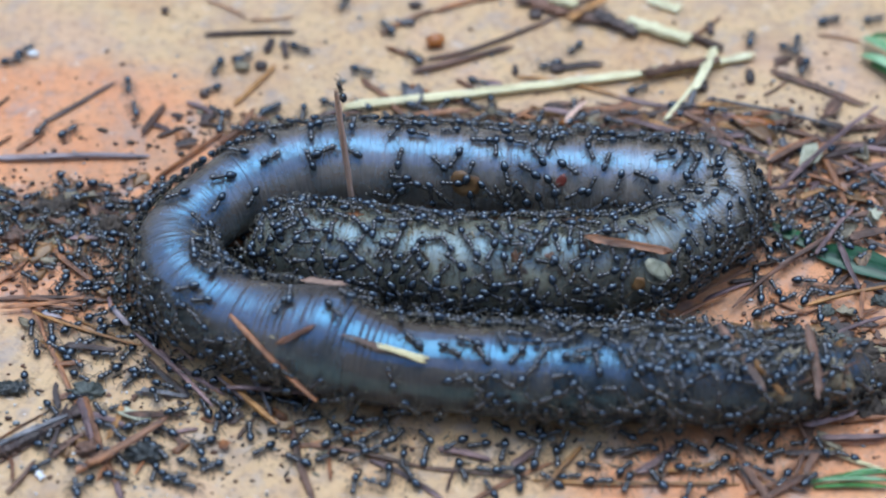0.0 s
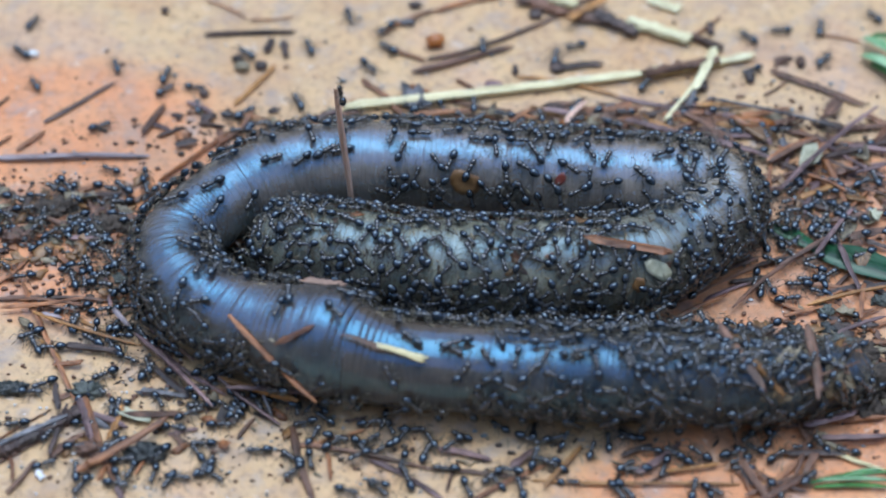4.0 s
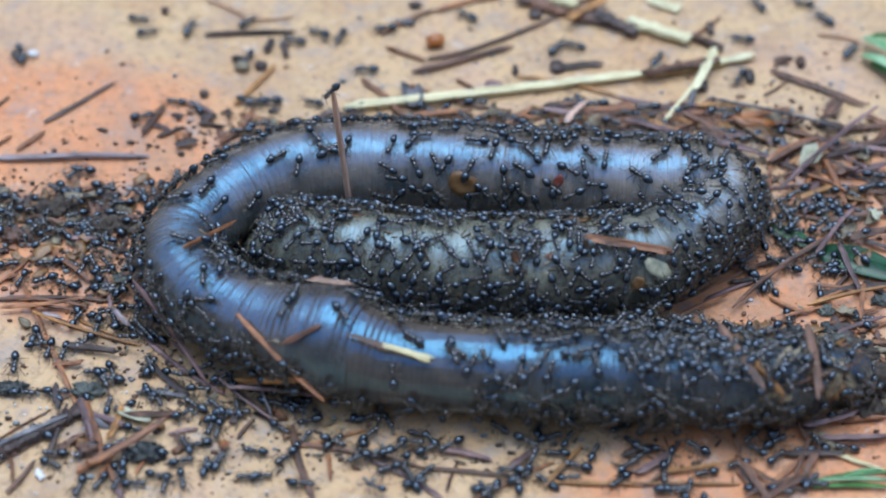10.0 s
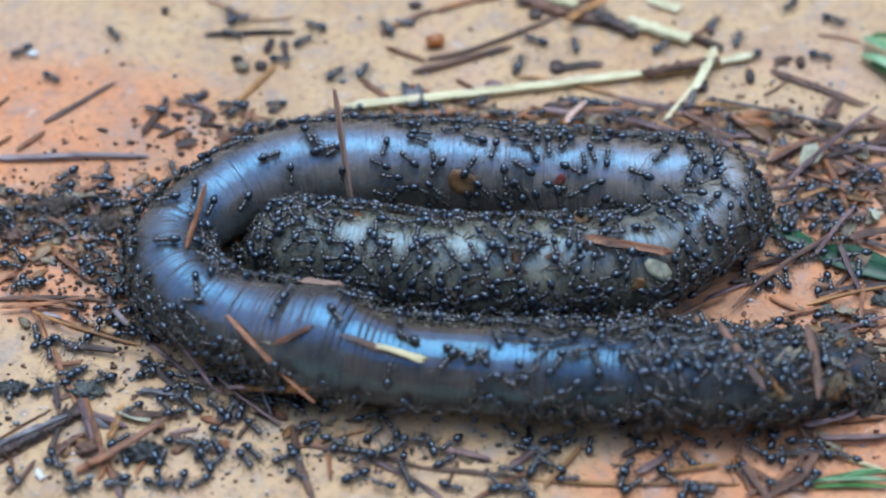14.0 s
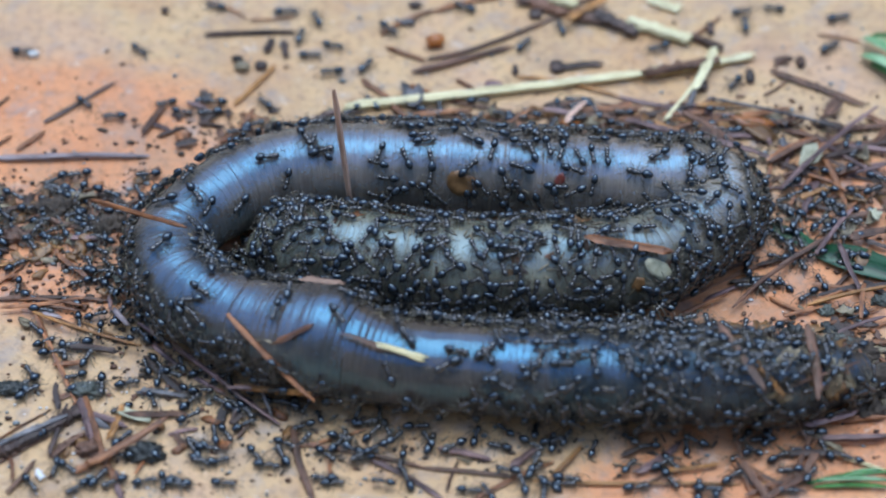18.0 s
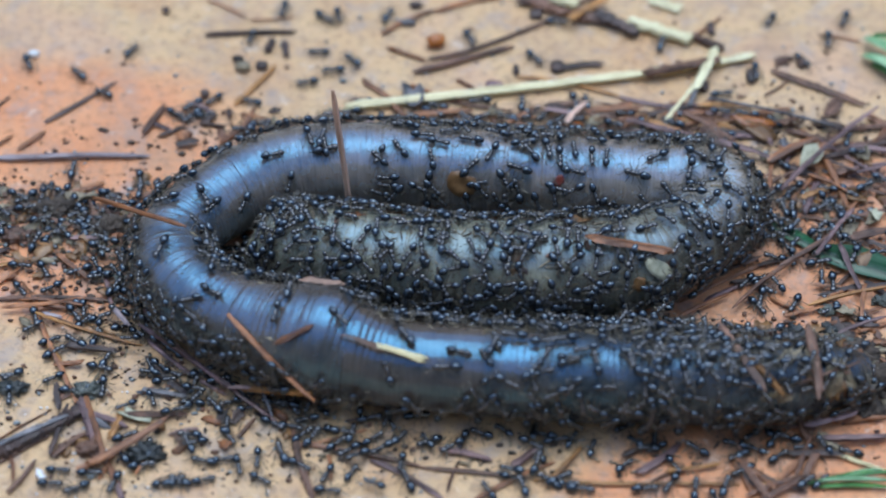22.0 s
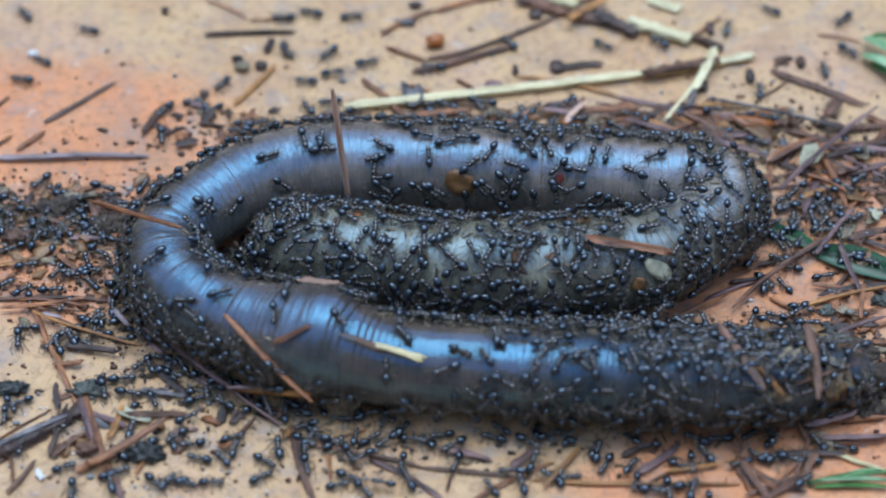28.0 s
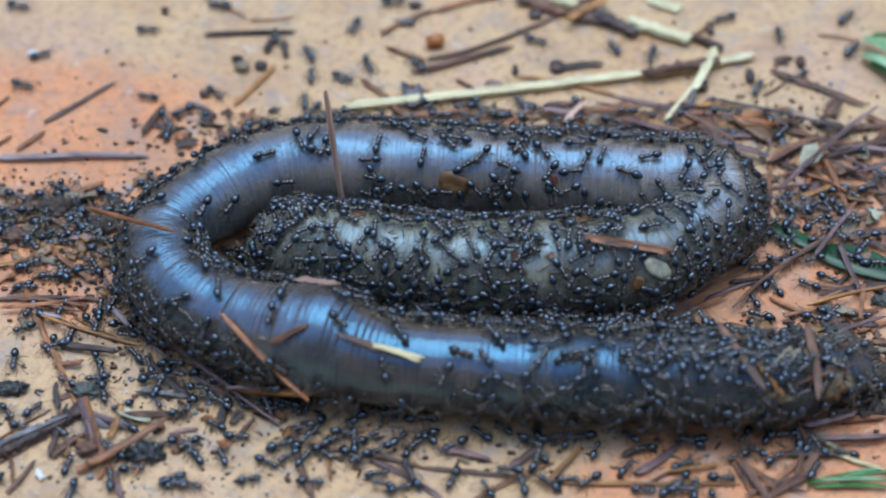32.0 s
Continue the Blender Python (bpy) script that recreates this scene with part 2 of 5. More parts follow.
# ---- mesh helpers (millimetres in, metres out) ----
def mesh_of(name, verts, faces, mat, smooth=True, more=(), which=None):
    me = bpy.data.meshes.new(name)
    me.from_pydata([(x * MM, y * MM, z * MM) for x, y, z in verts], [], faces)
    if smooth:
        me.polygons.foreach_set("use_smooth", [True] * len(me.polygons))
    for q in (mat, *more):
        me.materials.append(q)
    if which:
        me.polygons.foreach_set("material_index", which)
    me.update()
    return me


def part(name, data, parent, label=""):
    ob = new(name, data)
    ob.parent = parent
    if label:
        tagged(ob, label)
    return ob


def loft(path, radii, sides=8, flat=1.0, cap=True, wob=0.0, rng=random, ridge=0.0):
    """A tube of changing radius along a path of 3-vectors; flat squeezes its height."""
    pts = [Vector(p) for p in path]
    verts, faces = [], []
    ribs = [1 + rng.uniform(-ridge, ridge) if ridge else 1.0 for _ in range(sides)]
    for i, (p, r) in enumerate(zip(pts, radii)):
        t = (pts[min(i + 1, len(pts) - 1)] - pts[max(i - 1, 0)]).normalized()
        side = t.cross(Vector((0, 0, 1)))
        side = side.normalized() if side.length > 0.05 else Vector((0, 1, 0))
        up = side.cross(t).normalized()
        for k in range(sides):
            a = 2 * math.pi * k / sides
            q = r * ribs[k] * (1 + (rng.uniform(-wob, wob) if wob else 0))
            verts.append(tuple(p + side * (q * math.cos(a)) + up * (q * flat * math.sin(a))))
    for i in range(len(pts) - 1):
        for k in range(sides):
            a, b = i * sides + k, i * sides + (k + 1) % sides
            faces.append((a, b, b + sides, a + sides))
    if cap:
        faces.append(tuple(range(sides - 1, -1, -1)))
        faces.append(tuple(range((len(pts) - 1) * sides, len(pts) * sides)))
    return verts, faces


def blob(cx, cy, cz, rx, ry, rz, rings=6, segs=9, lumps=0.0, rng=random, tip=1.0):
    """An egg with its long axis on x; lumps make it uneven."""
    verts, faces = [(cx - rx, cy, cz)], []
    for i in range(1, rings):
        u = math.pi * i / rings
        for k in range(segs):
            a = 2 * math.pi * k / segs
            q = (1 + rng.uniform(-lumps, lumps)) if lumps else 1.0
            s = math.sin(u) ** tip
            verts.append((cx - rx * math.cos(u) * q, cy + ry * s * math.cos(a) * q, cz + rz * s * math.sin(a) * q))
    verts.append((cx + rx, cy, cz))
    last = len(verts) - 1
    for k in range(segs):
        faces.append((0, 1 + (k + 1) % segs, 1 + k))
        faces.append((last, last - segs + k, last - segs + (k + 1) % segs))
    for i in range(rings - 2):
        for k in range(segs):
            a, b = 1 + i * segs + k, 1 + i * segs + (k + 1) % segs
            faces.append((a, b, b + segs, a + segs))
    return verts, faces


def joined(*pieces):
    verts, faces = [], []
    for v, f in pieces:
        o = len(verts)
        verts += v
        faces += [tuple(i + o for i in q) for q in f]
    return verts, faces


# ---- ground: one sheet out to the horizon, finely uneven near the worm ----
def build_ground():
    rng = [(-60000, -8000, -900, -200), (200, 900, 8000, 60000)]
    near = list(np.linspace(-90, 90, 121))
    axis = list(rng[0]) + near + list(rng[1])
    verts = []
    for y in axis:
        for x in axis:
            z = 0.0
            if abs(x) < 95 and abs(y) < 95:
                z = 0.10 * noise.noise((x * 0.05, y * 0.05, 3.0)) + 0.05 * noise.noise((x * 0.3, y * 0.3, 7.0)) - 0.02
            verts.append((x, y, z))
    w = len(axis)
    faces = [(j * w + i, j * w + i + 1, (j + 1) * w + i + 1, (j + 1) * w + i) for j in range(w - 1) for i in range(w - 1)]
    g = new("ground", mesh_of("ground", verts, faces, clay_tile))
    tagged(g, "worn cream and orange clay paving, damp and gritty", "ground", kind="structure")


build_ground()


# unseen walls, added to keep the low light off on all sides
def build_wall(name, x0, x1, y0, y1, top, words):
    v = [(x, y, z) for x in (x0, x1) for y in (y0, y1) for z in (-5, top)]
    f = [(0, 1, 3, 2), (4, 6, 7, 5), (0, 4, 5, 1), (2, 3, 7, 6), (1, 5, 7, 3), (0, 2, 6, 4)]
    tagged(new(name, mesh_of(name, v, f, wall_paint, False)), words, "wall", kind="structure")


build_wall("wall_south", -3400, 3400, -2600, -2350, 2700, "plain grey-brown plastered wall, added out of view to block low light from the south")
build_wall("wall_north", -3400, 3400, 2600, 2800, 1600, "plain grey-brown plastered wall, added out of view to block low light from the north")
build_wall("wall_west", -3600, -3400, -2600, 2800, 1600, "plain grey-brown plastered wall, added out of view to block low light from the side")
build_wall("wall_east", 3400, 3600, -2600, 2800, 1600, "plain grey-brown plastered wall, added out of view to block low light from the side")


# ---- the worm: a body of rigid rings that creep with its muscle waves ----
# centre line: x, y, radius in mm, from the inner end round both bends to the outer end
LINE = (
    (-23.2, -2.0, 0.70),
    (-22.0, -2.2, 2.30),
    (-20.2, -2.7, 3.70),
    (-17.6, -3.6, 4.70),
    (-14.6, -4.8, 5.09),
    (-1.5, -8.2, 5.55),
    (7.5, -9.0, 5.75),
    (21.1, -7.7, 5.45),
    (26.5, -4.7, 5.15),
    (30.7, -0.9, 4.88),
    (33.3, 3.2, 4.40),
    (32.2, 6.6, 4.44),
    (27.9, 6.3, 4.97),
    (21.9, 6.7, 4.98),
    (1.1, 8.3, 5.20),
    (-9.7, 8.9, 5.27),
    (-17.1, 8.3, 5.20),
    (-23.1, 5.6, 4.96),
    (-27.8, 1.6, 4.65),
    (-30.8, -3.1, 4.59),
    (-30.5, -8.3, 4.91),
    (-27.7, -12.8, 4.98),
    (-23.0, -16.1, 5.06),
    (-18.5, -18.3, 5.50),
    (-14.5, -19.8, 6.10),
    (-11.8, -20.7, 6.20),
    (-8.8, -21.7, 5.40),
    (-2.7, -22.9, 4.90),
    (15.8, -24.6, 5.00),
    (33.1, -25.0, 4.81),
    (39.4, -24.0, 4.09),
    (44.1, -22.6, 3.25),
    (46.6, -21.2, 2.14),
)


def smooth_line():
    p = np.array(LINE)
    out = []
    for i in range(len(p) - 1):
        a, b, c, d = p[max(i - 1, 0)], p[i], p[i + 1], p[min(i + 2, len(p) - 1)]
        for u in np.linspace(0, 1, 12, endpoint=False):
            out.append(0.5 * (2 * b + (c - a) * u + (2 * a - 5 * b + 4 * c - d) * u * u + (3 * b - a - 3 * c + d) * u ** 3))
    out.append(p[-1])
    return np.array(out)


CURVE = smooth_line()
STEP = np.hypot(*np.diff(CURVE[:, :2], axis=0).T)
ARC = np.concatenate([[0], np.cumsum(STEP)])
LENGTH = float(ARC[-1])
# how far the body has crept (mm) by these seconds: the outer bend in x, the back strand along itself, the front strand along itself
CREEP_T = (0.0, 2.0, 4.0, 6.0, 8.0, 9.5, 11.0, 12.5, 14.0, 16.0, 18.0, 20.0, 22.0, 24.0, 26.0, 28.0, 30.0, 32.0)
BEND_X = (0.2, 0.2, 0.2, 0.3, 0.4, 0.6, 0.3, -0.1, -0.4, -0.5, -0.8, -0.8, -0.4, -0.5, -0.8, -1.1, -1.3, -1.5)
BACK_X = (0.15, 0.1, 0.1, 0.2, 0.0, -0.3, -0.1, -0.15, 0.1, 0.3, 0.1, -0.4, -0.15, -0.1, 0.3, 0.0, -0.4, -0.7)
FRONT_X = (0.0, -0.05, -0.1, -0.25, 0.0, 0.7, 0.6, 0.3, -0.2, -0.25, -0.1, -0.3, -0.2, -0.2, -0.2, -0.3, -0.5, -0.6)


def bump_at(s, centre, width):
    return math.exp(-((s - centre) / width) ** 2)


S_BEND = 112.0 / 207.0
S_BACK = 82.0 / 207.0
S_FRONT = 142.0 / 207.0


def body(s, t):
    """Centre, heading and radius of the worm at the share s of its length, at t seconds."""
    a = s * LENGTH
    x, y, r = (float(np.interp(a, ARC, CURVE[:, k])) for k in range(3))
    ahead = min(a + 0.6, LENGTH)
    back = max(a - 0.6, 0.0)
    tx, ty = (float(np.interp(ahead, ARC, CURVE[:, k]) - np.interp(back, ARC, CURVE[:, k])) for k in (0, 1))
    q = math.hypot(tx, ty)
    tx, ty = tx / q, ty / q
    x += float(np.interp(t, CREEP_T, BEND_X)) * bump_at(s, S_BEND, 0.11)
    x += float(np.interp(t, CREEP_T, BACK_X)) * bump_at(s, S_BACK, 0.10)
    x += float(np.interp(t, CREEP_T, FRONT_X)) * bump_at(s, S_FRONT, 0.10)
    y += 0.18 * math.sin(0.55 * t + 14.0 * s) * bump_at(s, 0.5, 0.3)
    return Vector((x, y, r)), Vector((tx, ty, 0.0)), r


def swell(s):
    """Ring-to-ring unevenness of the girth."""
    return 1.0 + 0.03 * noise.noise((s * 60.0, 1.0, 0.0)) + 0.02 * noise.noise((s * 190.0, 5.0, 0.0))


RINGS = 300
BAND = (0.743, 0.806)
worm = new("earthworm", None)
worm_rings = []


def build_worm():
    tagged(worm, "wet dark earthworm lying in a flat coil, covered with feeding ants", "earthworm")
    for i in range(RINGS):
        s = (i + 0.5) / RINGS
        c, t, r = body(s, 0.0)
        half = 0.5 * LENGTH / RINGS
        band = BAND[0] < s < BAND[1]
        prof = []
        for u in (-1.9, -1.35, -1.0, -0.75, -0.4, 0.0, 0.4, 0.75, 1.0, 1.35, 1.9):
            rr = float(np.interp(np.clip(s * LENGTH + u * half, 0, LENGTH), ARC, CURVE[:, 2])) * swell(0.766 if band else s)
            deep = 0.004 if band else 0.008 + (0.036 if s < BAND[1] else 0.10) * abs(noise.noise((s * 300.0, 9.0, 0.0)))
            groove = deep * max(0.0, abs(u) - 0.55) / 0.45 if abs(u) <= 1.0 else deep + 0.10 * (abs(u) - 1.0)
            prof.append((u * half, max(rr - groove, 0.15)))
        verts, faces, sides = [], [], 36
        for x, rr in prof:
            for k in range(sides):
                a = 2 * math.pi * k / sides
                q = rr * (1 + 0.012 * noise.noise((math.cos(a) * 1.5, math.sin(a) * 1.5, 68.0 if band else s * 90.0)))
                z = q * math.sin(a)
                verts.append((x, q * math.cos(a), z if z > -0.8 * rr else -0.8 * rr - 0.2 * (-z - 0.8 * rr)))
        for j in range(len(prof) - 1):
            for k in range(sides):
                a, b = j * sides + k, j * sides + (k + 1) % sides
                faces.append((a, b, b + sides, a + sides))
        faces.append(tuple(range(sides - 1, -1, -1)))
        faces.append(tuple(range((len(prof) - 1) * sides, len(prof) * sides)))
        ob = part("ring", mesh_of("ring", verts, faces, skin_band if band else skin_inner if s < 0.235 else skin_end[min(int((s - 0.84) / 0.014), 5)] if s > 0.84 else skin_tail if s > 0.66 else skin_body), worm)
        ob["pigment"] = float(np.interp(s, (0.0, 0.14, 0.19, 0.2349, 0.235, 0.33, 0.45, 0.56, 0.66, 0.708, 0.722, 0.738, 0.746, 1.0), (0.0, 0.05, 0.4, 0.4, 0.2, 0.45, 0.6, 0.78, 0.93, 0.93, 0.76, 0.76, 0.95, 1.0))) + 0.05 * noise.noise((s * 80.0, 2.0, 2.0))
        worm_rings.append(ob)


build_worm()


def ring_pose(s, t):
    c, d, r = body(s, t)
    side = Vector((0, 0, 1)).cross(d)
    m = Matrix((d, side, (0, 0, 1))).transposed().to_4x4()
    return Matrix.Translation((c.x * MM, c.y * MM, c.z * 0.97 * MM)) @ m


def on_body(s, theta, alpha, t, lift=0.0):
    """A pose on the worm's skin: theta from its top, alpha the heading along it."""
    c, d, r = body(s, t)
    side = Vector((0, 0, 1)).cross(d)
    up = Vector((0, 0, math.cos(theta))) + side * math.sin(theta)
    across = up.cross(d)
    fwd = d * math.cos(alpha) + across * math.sin(alpha)
    p = Vector((c.x, c.y, c.z * 0.97)) + up * (r * swell(s) + lift)
    m = Matrix((fwd, up.cross(fwd), up)).transposed().to_4x4()
    return Matrix.Translation(p * MM) @ m


def clear_of_worm(x, y):
    """Distance in mm from the worm's flank to a spot on the ground."""
    return float(np.min(np.hypot(CURVE[:, 0] - x, CURVE[:, 1] - y) - CURVE[:, 2] * 0.85))


# ---- litter ----
lit = random.Random(11)
NEEDLES = "fallen needles on the paving"
NEEDLE_WORDS = {"rust_needle": "rust-brown dry pine needle lying on the clay paving",
                "bark_brown": "dark brown broken needle lying in the litter",
                "dark_needle": "blackish brown bit of needle on the clay paving",
                "weathered_needle": "weathered purplish grey needle lying on the clay paving",
                "amber_needle": "amber-coloured dry needle lying on the clay paving",
                "lilac_needle": "pale lilac-grey weathered needle lying on the clay paving",
                "pinkish_needle": "pinkish strip of dry needle lying in the litter",
                "pale_straw": "pale straw stalk lying on the clay paving",
                "grey_twig": "short grey weathered twig on the clay paving"}


def stalk(name, a, b, width, mat, bend=0.035, flat=0.6, taper=0.75, label="", category="needle", group=NEEDLES, wob=0.08, sides=8, n=9):
    """A bent, kinked splinter from a to b in mm, grooved and split at its ends; its origin at its foot, x along it."""
    a, b = Vector(a), Vector(b)
    d = b - a
    length = d.length
    k1, k2 = lit.uniform(-bend, bend), lit.uniform(-bend, bend) * 0.4
    kink, turn = lit.uniform(0.25, 0.75), lit.uniform(-0.9, 0.9) * bend
    path, radii = [], []
    for i in range(n):
        u = i / (n - 1)
        e = 4 * u * (1 - u)
        g = u / kink if u < kink else (1 - u) / (1 - kink)
        path.append((u * length, (k1 * e + turn * g) * length + lit.uniform(-0.06, 0.06) * width, abs(k2) * length * e))
        w = 1.0 - (1 - taper) * u
        if i in (0, n - 1):
            w *= 0.55
        radii.append(width / 2 * w * (1 + lit.uniform(-wob, wob)))
    v, f = loft(path, radii, sides, flat, True, 0.10, lit, 0.30)
    split = [lit.uniform(-0.8, 0.3) * width for _ in range(sides)]
    v = [(x - split[i % sides] * 0.9 if i < sides else x + split[(i * 3) % sides] if i >= (n - 1) * sides else x, y, z) for i, (x, y, z) in enumerate(v)]
    ob = new(name, mesh_of(name, v, f, mat, False))
    fwd = d.normalized()
    side = Vector((0, 0, 1)).cross(fwd)
    side = side.normalized() if side.length > 0.05 else Vector((0, 1, 0))
    m = Matrix((fwd, side, fwd.cross(side))).transposed().to_4x4()
    ob.matrix_world = Matrix.Translation(a * MM) @ m
    tagged(ob, label or NEEDLE_WORDS.get(mat.name, ""), category, group)
    return ob


def needle(xa, ya, za, xb, yb, zb, width, mat):
    return stalk("pine_needle", (xa, ya, za), (xb, yb, zb), width, mat)


needle(-49.9, 22.3, 0.28, -41.9, 29.9, 0.26, 0.72, dark)
needle(-56.0, 15.4, 0.40, -36.2, 15.9, 0.36, 0.95, lilac)
needle(-31.1, 39.2, 0.32, -19.3, 39.8, 0.36, 0.89, dark)
needle(-31.5, 46.6, 0.24, -25.6, 42.5, 0.23, 0.37, rust)
needle(-25.5, 42.2, 0.25, -19.6, 43.0, 0.18, 0.45, rust)
needle(-23.0, 35.7, 0.42, -22.2, 38.6, 0.39, 1.03, dark)
needle(-26.6, 25.3, 0.33, -21.5, 33.3, 0.32, 0.87, amber)
needle(-52.7, 17.1, 0.25, -49.6, 20.5, 0.33, 0.63, rust)
needle(-56.6, 25.0, 0.25, -54.9, 27.2, 0.25, 0.43, dark)
needle(-37.5, 19.8, 0.44, -35.1, 25.5, 0.37, 0.99, bark)
needle(-35.5, 19.5, 0.29, -32.4, 21.3, 0.32, 0.71, dark)
needle(-46.5, 8.9, 0.38, -41.3, 11.2, 0.39, 0.83, rust)
needle(-30.6, 21.7, 0.40, -27.2, 21.3, 0.31, 0.85, bark)
needle(-20.6, 37.9, 0.43, -20.3, 34.6, 0.44, 1.03, dark)
needle(-8.2, 39.3, 0.30, -1.0, 44.5, 0.26, 0.67, rust)
needle(-1.0, 44.1, 0.29, 7.9, 47.1, 0.25, 0.67, rust)
needle(-7.3, 36.8, 0.34, -2.3, 34.0, 0.33, 0.66, rust)
needle(-2.1, 34.3, 0.35, 15.3, 43.2, 0.32, 0.81, bark)
needle(-3.9, 31.7, 0.47, 9.1, 36.8, 0.43, 1.02, bark)
needle(13.8, 32.3, 0.46, 20.8, 33.4, 0.46, 1.02, dark)
needle(-4.6, 29.4, 0.29, -0.3, 26.6, 0.28, 0.65, rust)
needle(-10.4, 30.4, 0.30, -6.4, 26.4, 0.28, 0.65, rust)
needle(1.5, 30.5, 0.22, 4.2, 28.1, 0.24, 0.58, rust)
needle(9.5, 31.0, 0.30, 22.6, 27.0, 0.21, 0.58, amber)
needle(22.2, 27.1, 0.25, 37.3, 23.0, 0.32, 0.71, plum)
needle(41.9, 32.3, 0.39, 53.4, 25.2, 0.42, 1.01, bark)
needle(33.4, 25.9, 1.10, 48.6, 20.7, 1.10, 0.64, grey)
needle(40.6, 8.4, 1.80, 54.4, 23.5, 1.80, 0.68, plum)
needle(25.0, 20.6, 1.30, 39.0, 15.2, 1.30, 0.84, plum)
needle(48.8, 39.4, 0.23, 54.5, 37.9, 0.19, 0.44, rust)
needle(52.0, 10.3, 0.33, 44.6, 0.6, 0.38, 0.82, rust)
needle(45.2, 0.9, 0.97, 33.2, -10.6, 1.00, 0.66, bark)
needle(43.8, -2.0, 1.07, 49.3, 6.0, 0.97, 0.74, plum)
needle(46.7, -0.0, 1.03, 48.3, -7.9, 1.05, 0.93, plum)
needle(41.9, -10.1, 1.02, 52.2, -7.0, 1.00, 0.66, amber)
needle(49.0, -6.5, 0.96, 47.8, -12.4, 0.97, 0.65, rust)
needle(27.2, -8.9, 0.23, 43.9, -0.2, 0.27, 0.60, rust)
needle(30.1, -8.9, 0.24, 36.3, -5.6, 0.31, 0.66, plum)
needle(45.5, -14.0, 0.29, 51.6, -11.9, 0.30, 0.52, rust)
needle(40.0, 14.3, 0.33, 46.1, 19.7, 0.36, 0.70, rust)
needle(46.8, -15.7, 0.31, 47.5, -25.2, 0.35, 0.89, plum)
needle(37.5, -28.1, 0.38, 45.9, -25.9, 0.36, 0.75, bark)
needle(40.4, -30.2, 0.27, 49.1, -29.5, 0.33, 0.62, rust)
needle(41.6, -31.0, 0.29, 48.4, -34.5, 0.31, 0.61, pale)
needle(31.2, -32.3, 0.29, 33.1, -37.5, 0.28, 0.73, rust)
needle(33.9, -37.1, 0.31, 40.5, -30.5, 0.27, 0.73, rust)
needle(21.5, -36.2, 0.24, 24.9, -34.0, 0.31, 0.55, bark)
needle(9.5, -35.3, 0.19, 31.9, -35.9, 0.15, 0.43, amber)
needle(-16.2, -30.2, 0.20, -1.5, -33.8, 0.21, 0.55, bark)
needle(-2.1, -33.6, 0.27, 9.5, -35.1, 0.22, 0.49, bark)
needle(-7.9, -32.5, 0.27, 0.1, -38.1, 0.25, 0.67, plum)
needle(3.2, -38.1, 0.33, 12.1, -32.8, 0.26, 0.61, rust)
needle(-16.5, -27.9, 0.39, -13.8, -38.2, 0.37, 1.04, bark)
needle(-12.5, -31.4, 0.22, -12.0, -35.5, 0.23, 0.61, rust)
needle(-15.9, -30.8, 0.25, -8.3, -28.1, 0.19, 0.49, rust)
needle(-20.8, -21.6, 0.25, -13.6, -23.0, 0.30, 0.69, bark)
needle(-25.2, -20.7, 0.25, -17.9, -27.6, 0.34, 0.63, plum)
needle(-38.4, -34.2, 1.40, -30.0, -27.3, 1.40, 0.95, rust)
needle(-39.8, -23.4, 0.42, -34.6, -36.6, 0.37, 0.93, rust)
needle(-35.3, -33.8, 0.37, -34.1, -38.5, 0.31, 0.73, plum)
needle(-49.0, -5.8, 0.30, -40.7, -24.4, 0.32, 0.77, rust)
needle(-51.9, -8.5, 0.23, -38.9, -8.7, 0.28, 0.65, bark)
needle(-39.6, -4.8, 0.24, -38.3, -10.5, 0.31, 0.59, plum)
needle(-35.3, -4.7, 0.31, -33.0, -14.1, 0.27, 0.59, plum)
needle(-42.5, -11.1, 0.14, -37.1, -14.3, 0.17, 0.39, amber)
needle(-46.4, -10.4, 0.21, -34.3, -15.7, 0.21, 0.52, bark)
needle(-34.2, -22.8, 0.29, -28.3, -23.5, 0.37, 0.76, grey)
needle(-49.0, -29.9, 0.15, -43.3, -25.2, 0.14, 0.37, rust)
needle(-46.7, -37.2, 0.37, -44.2, -32.6, 0.32, 0.73, bark)
needle(-52.2, -6.3, 0.30, -48.0, -0.4, 0.23, 0.53, rust)
needle(-22.4, -29.5, 0.30, -20.8, -26.6, 0.27, 0.56, bark)
needle(0.4, -36.9, 0.27, 1.7, -32.6, 0.26, 0.49, bark)
needle(-34.4, -13.8, 0.28, -24.1, -23.3, 0.24, 0.64, plum)
needle(-22.6, -18.1, 0.16, -18.9, -26.1, 0.24, 0.38, plum)
needle(36.6, 23.2, 0.41, 43.8, 24.8, 0.41, 0.85, rust)
needle(37.8, 20.4, 0.39, 45.1, 23.2, 0.43, 0.99, bark)
needle(42.7, 20.6, 0.39, 48.2, 18.5, 0.37, 0.85, bark)
needle(45.2, 11.5, 0.34, 49.1, 9.0, 0.30, 0.69, rust)
needle(46.9, 8.5, 0.32, 53.8, 10.5, 0.32, 0.69, bark)
needle(49.6, 13.6, 0.25, 55.3, 15.0, 0.33, 0.63, plum)
needle(47.9, 17.3, 0.51, 55.9, 19.0, 0.40, 1.12, bark)
needle(49.0, 20.6, 0.46, 56.2, 21.5, 0.46, 0.99, bark)
needle(47.9, 0.8, 1.20, 53.5, 2.3, 1.13, 1.21, bark)
needle(42.5, 5.5, 0.32, 47.1, 4.2, 0.23, 0.61, bark)
needle(15.3, 23.4, 0.32, 18.0, 27.1, 0.28, 0.57, rust)
needle(-0.3, 26.8, 0.21, 8.2, 24.5, 0.22, 0.57, bark)
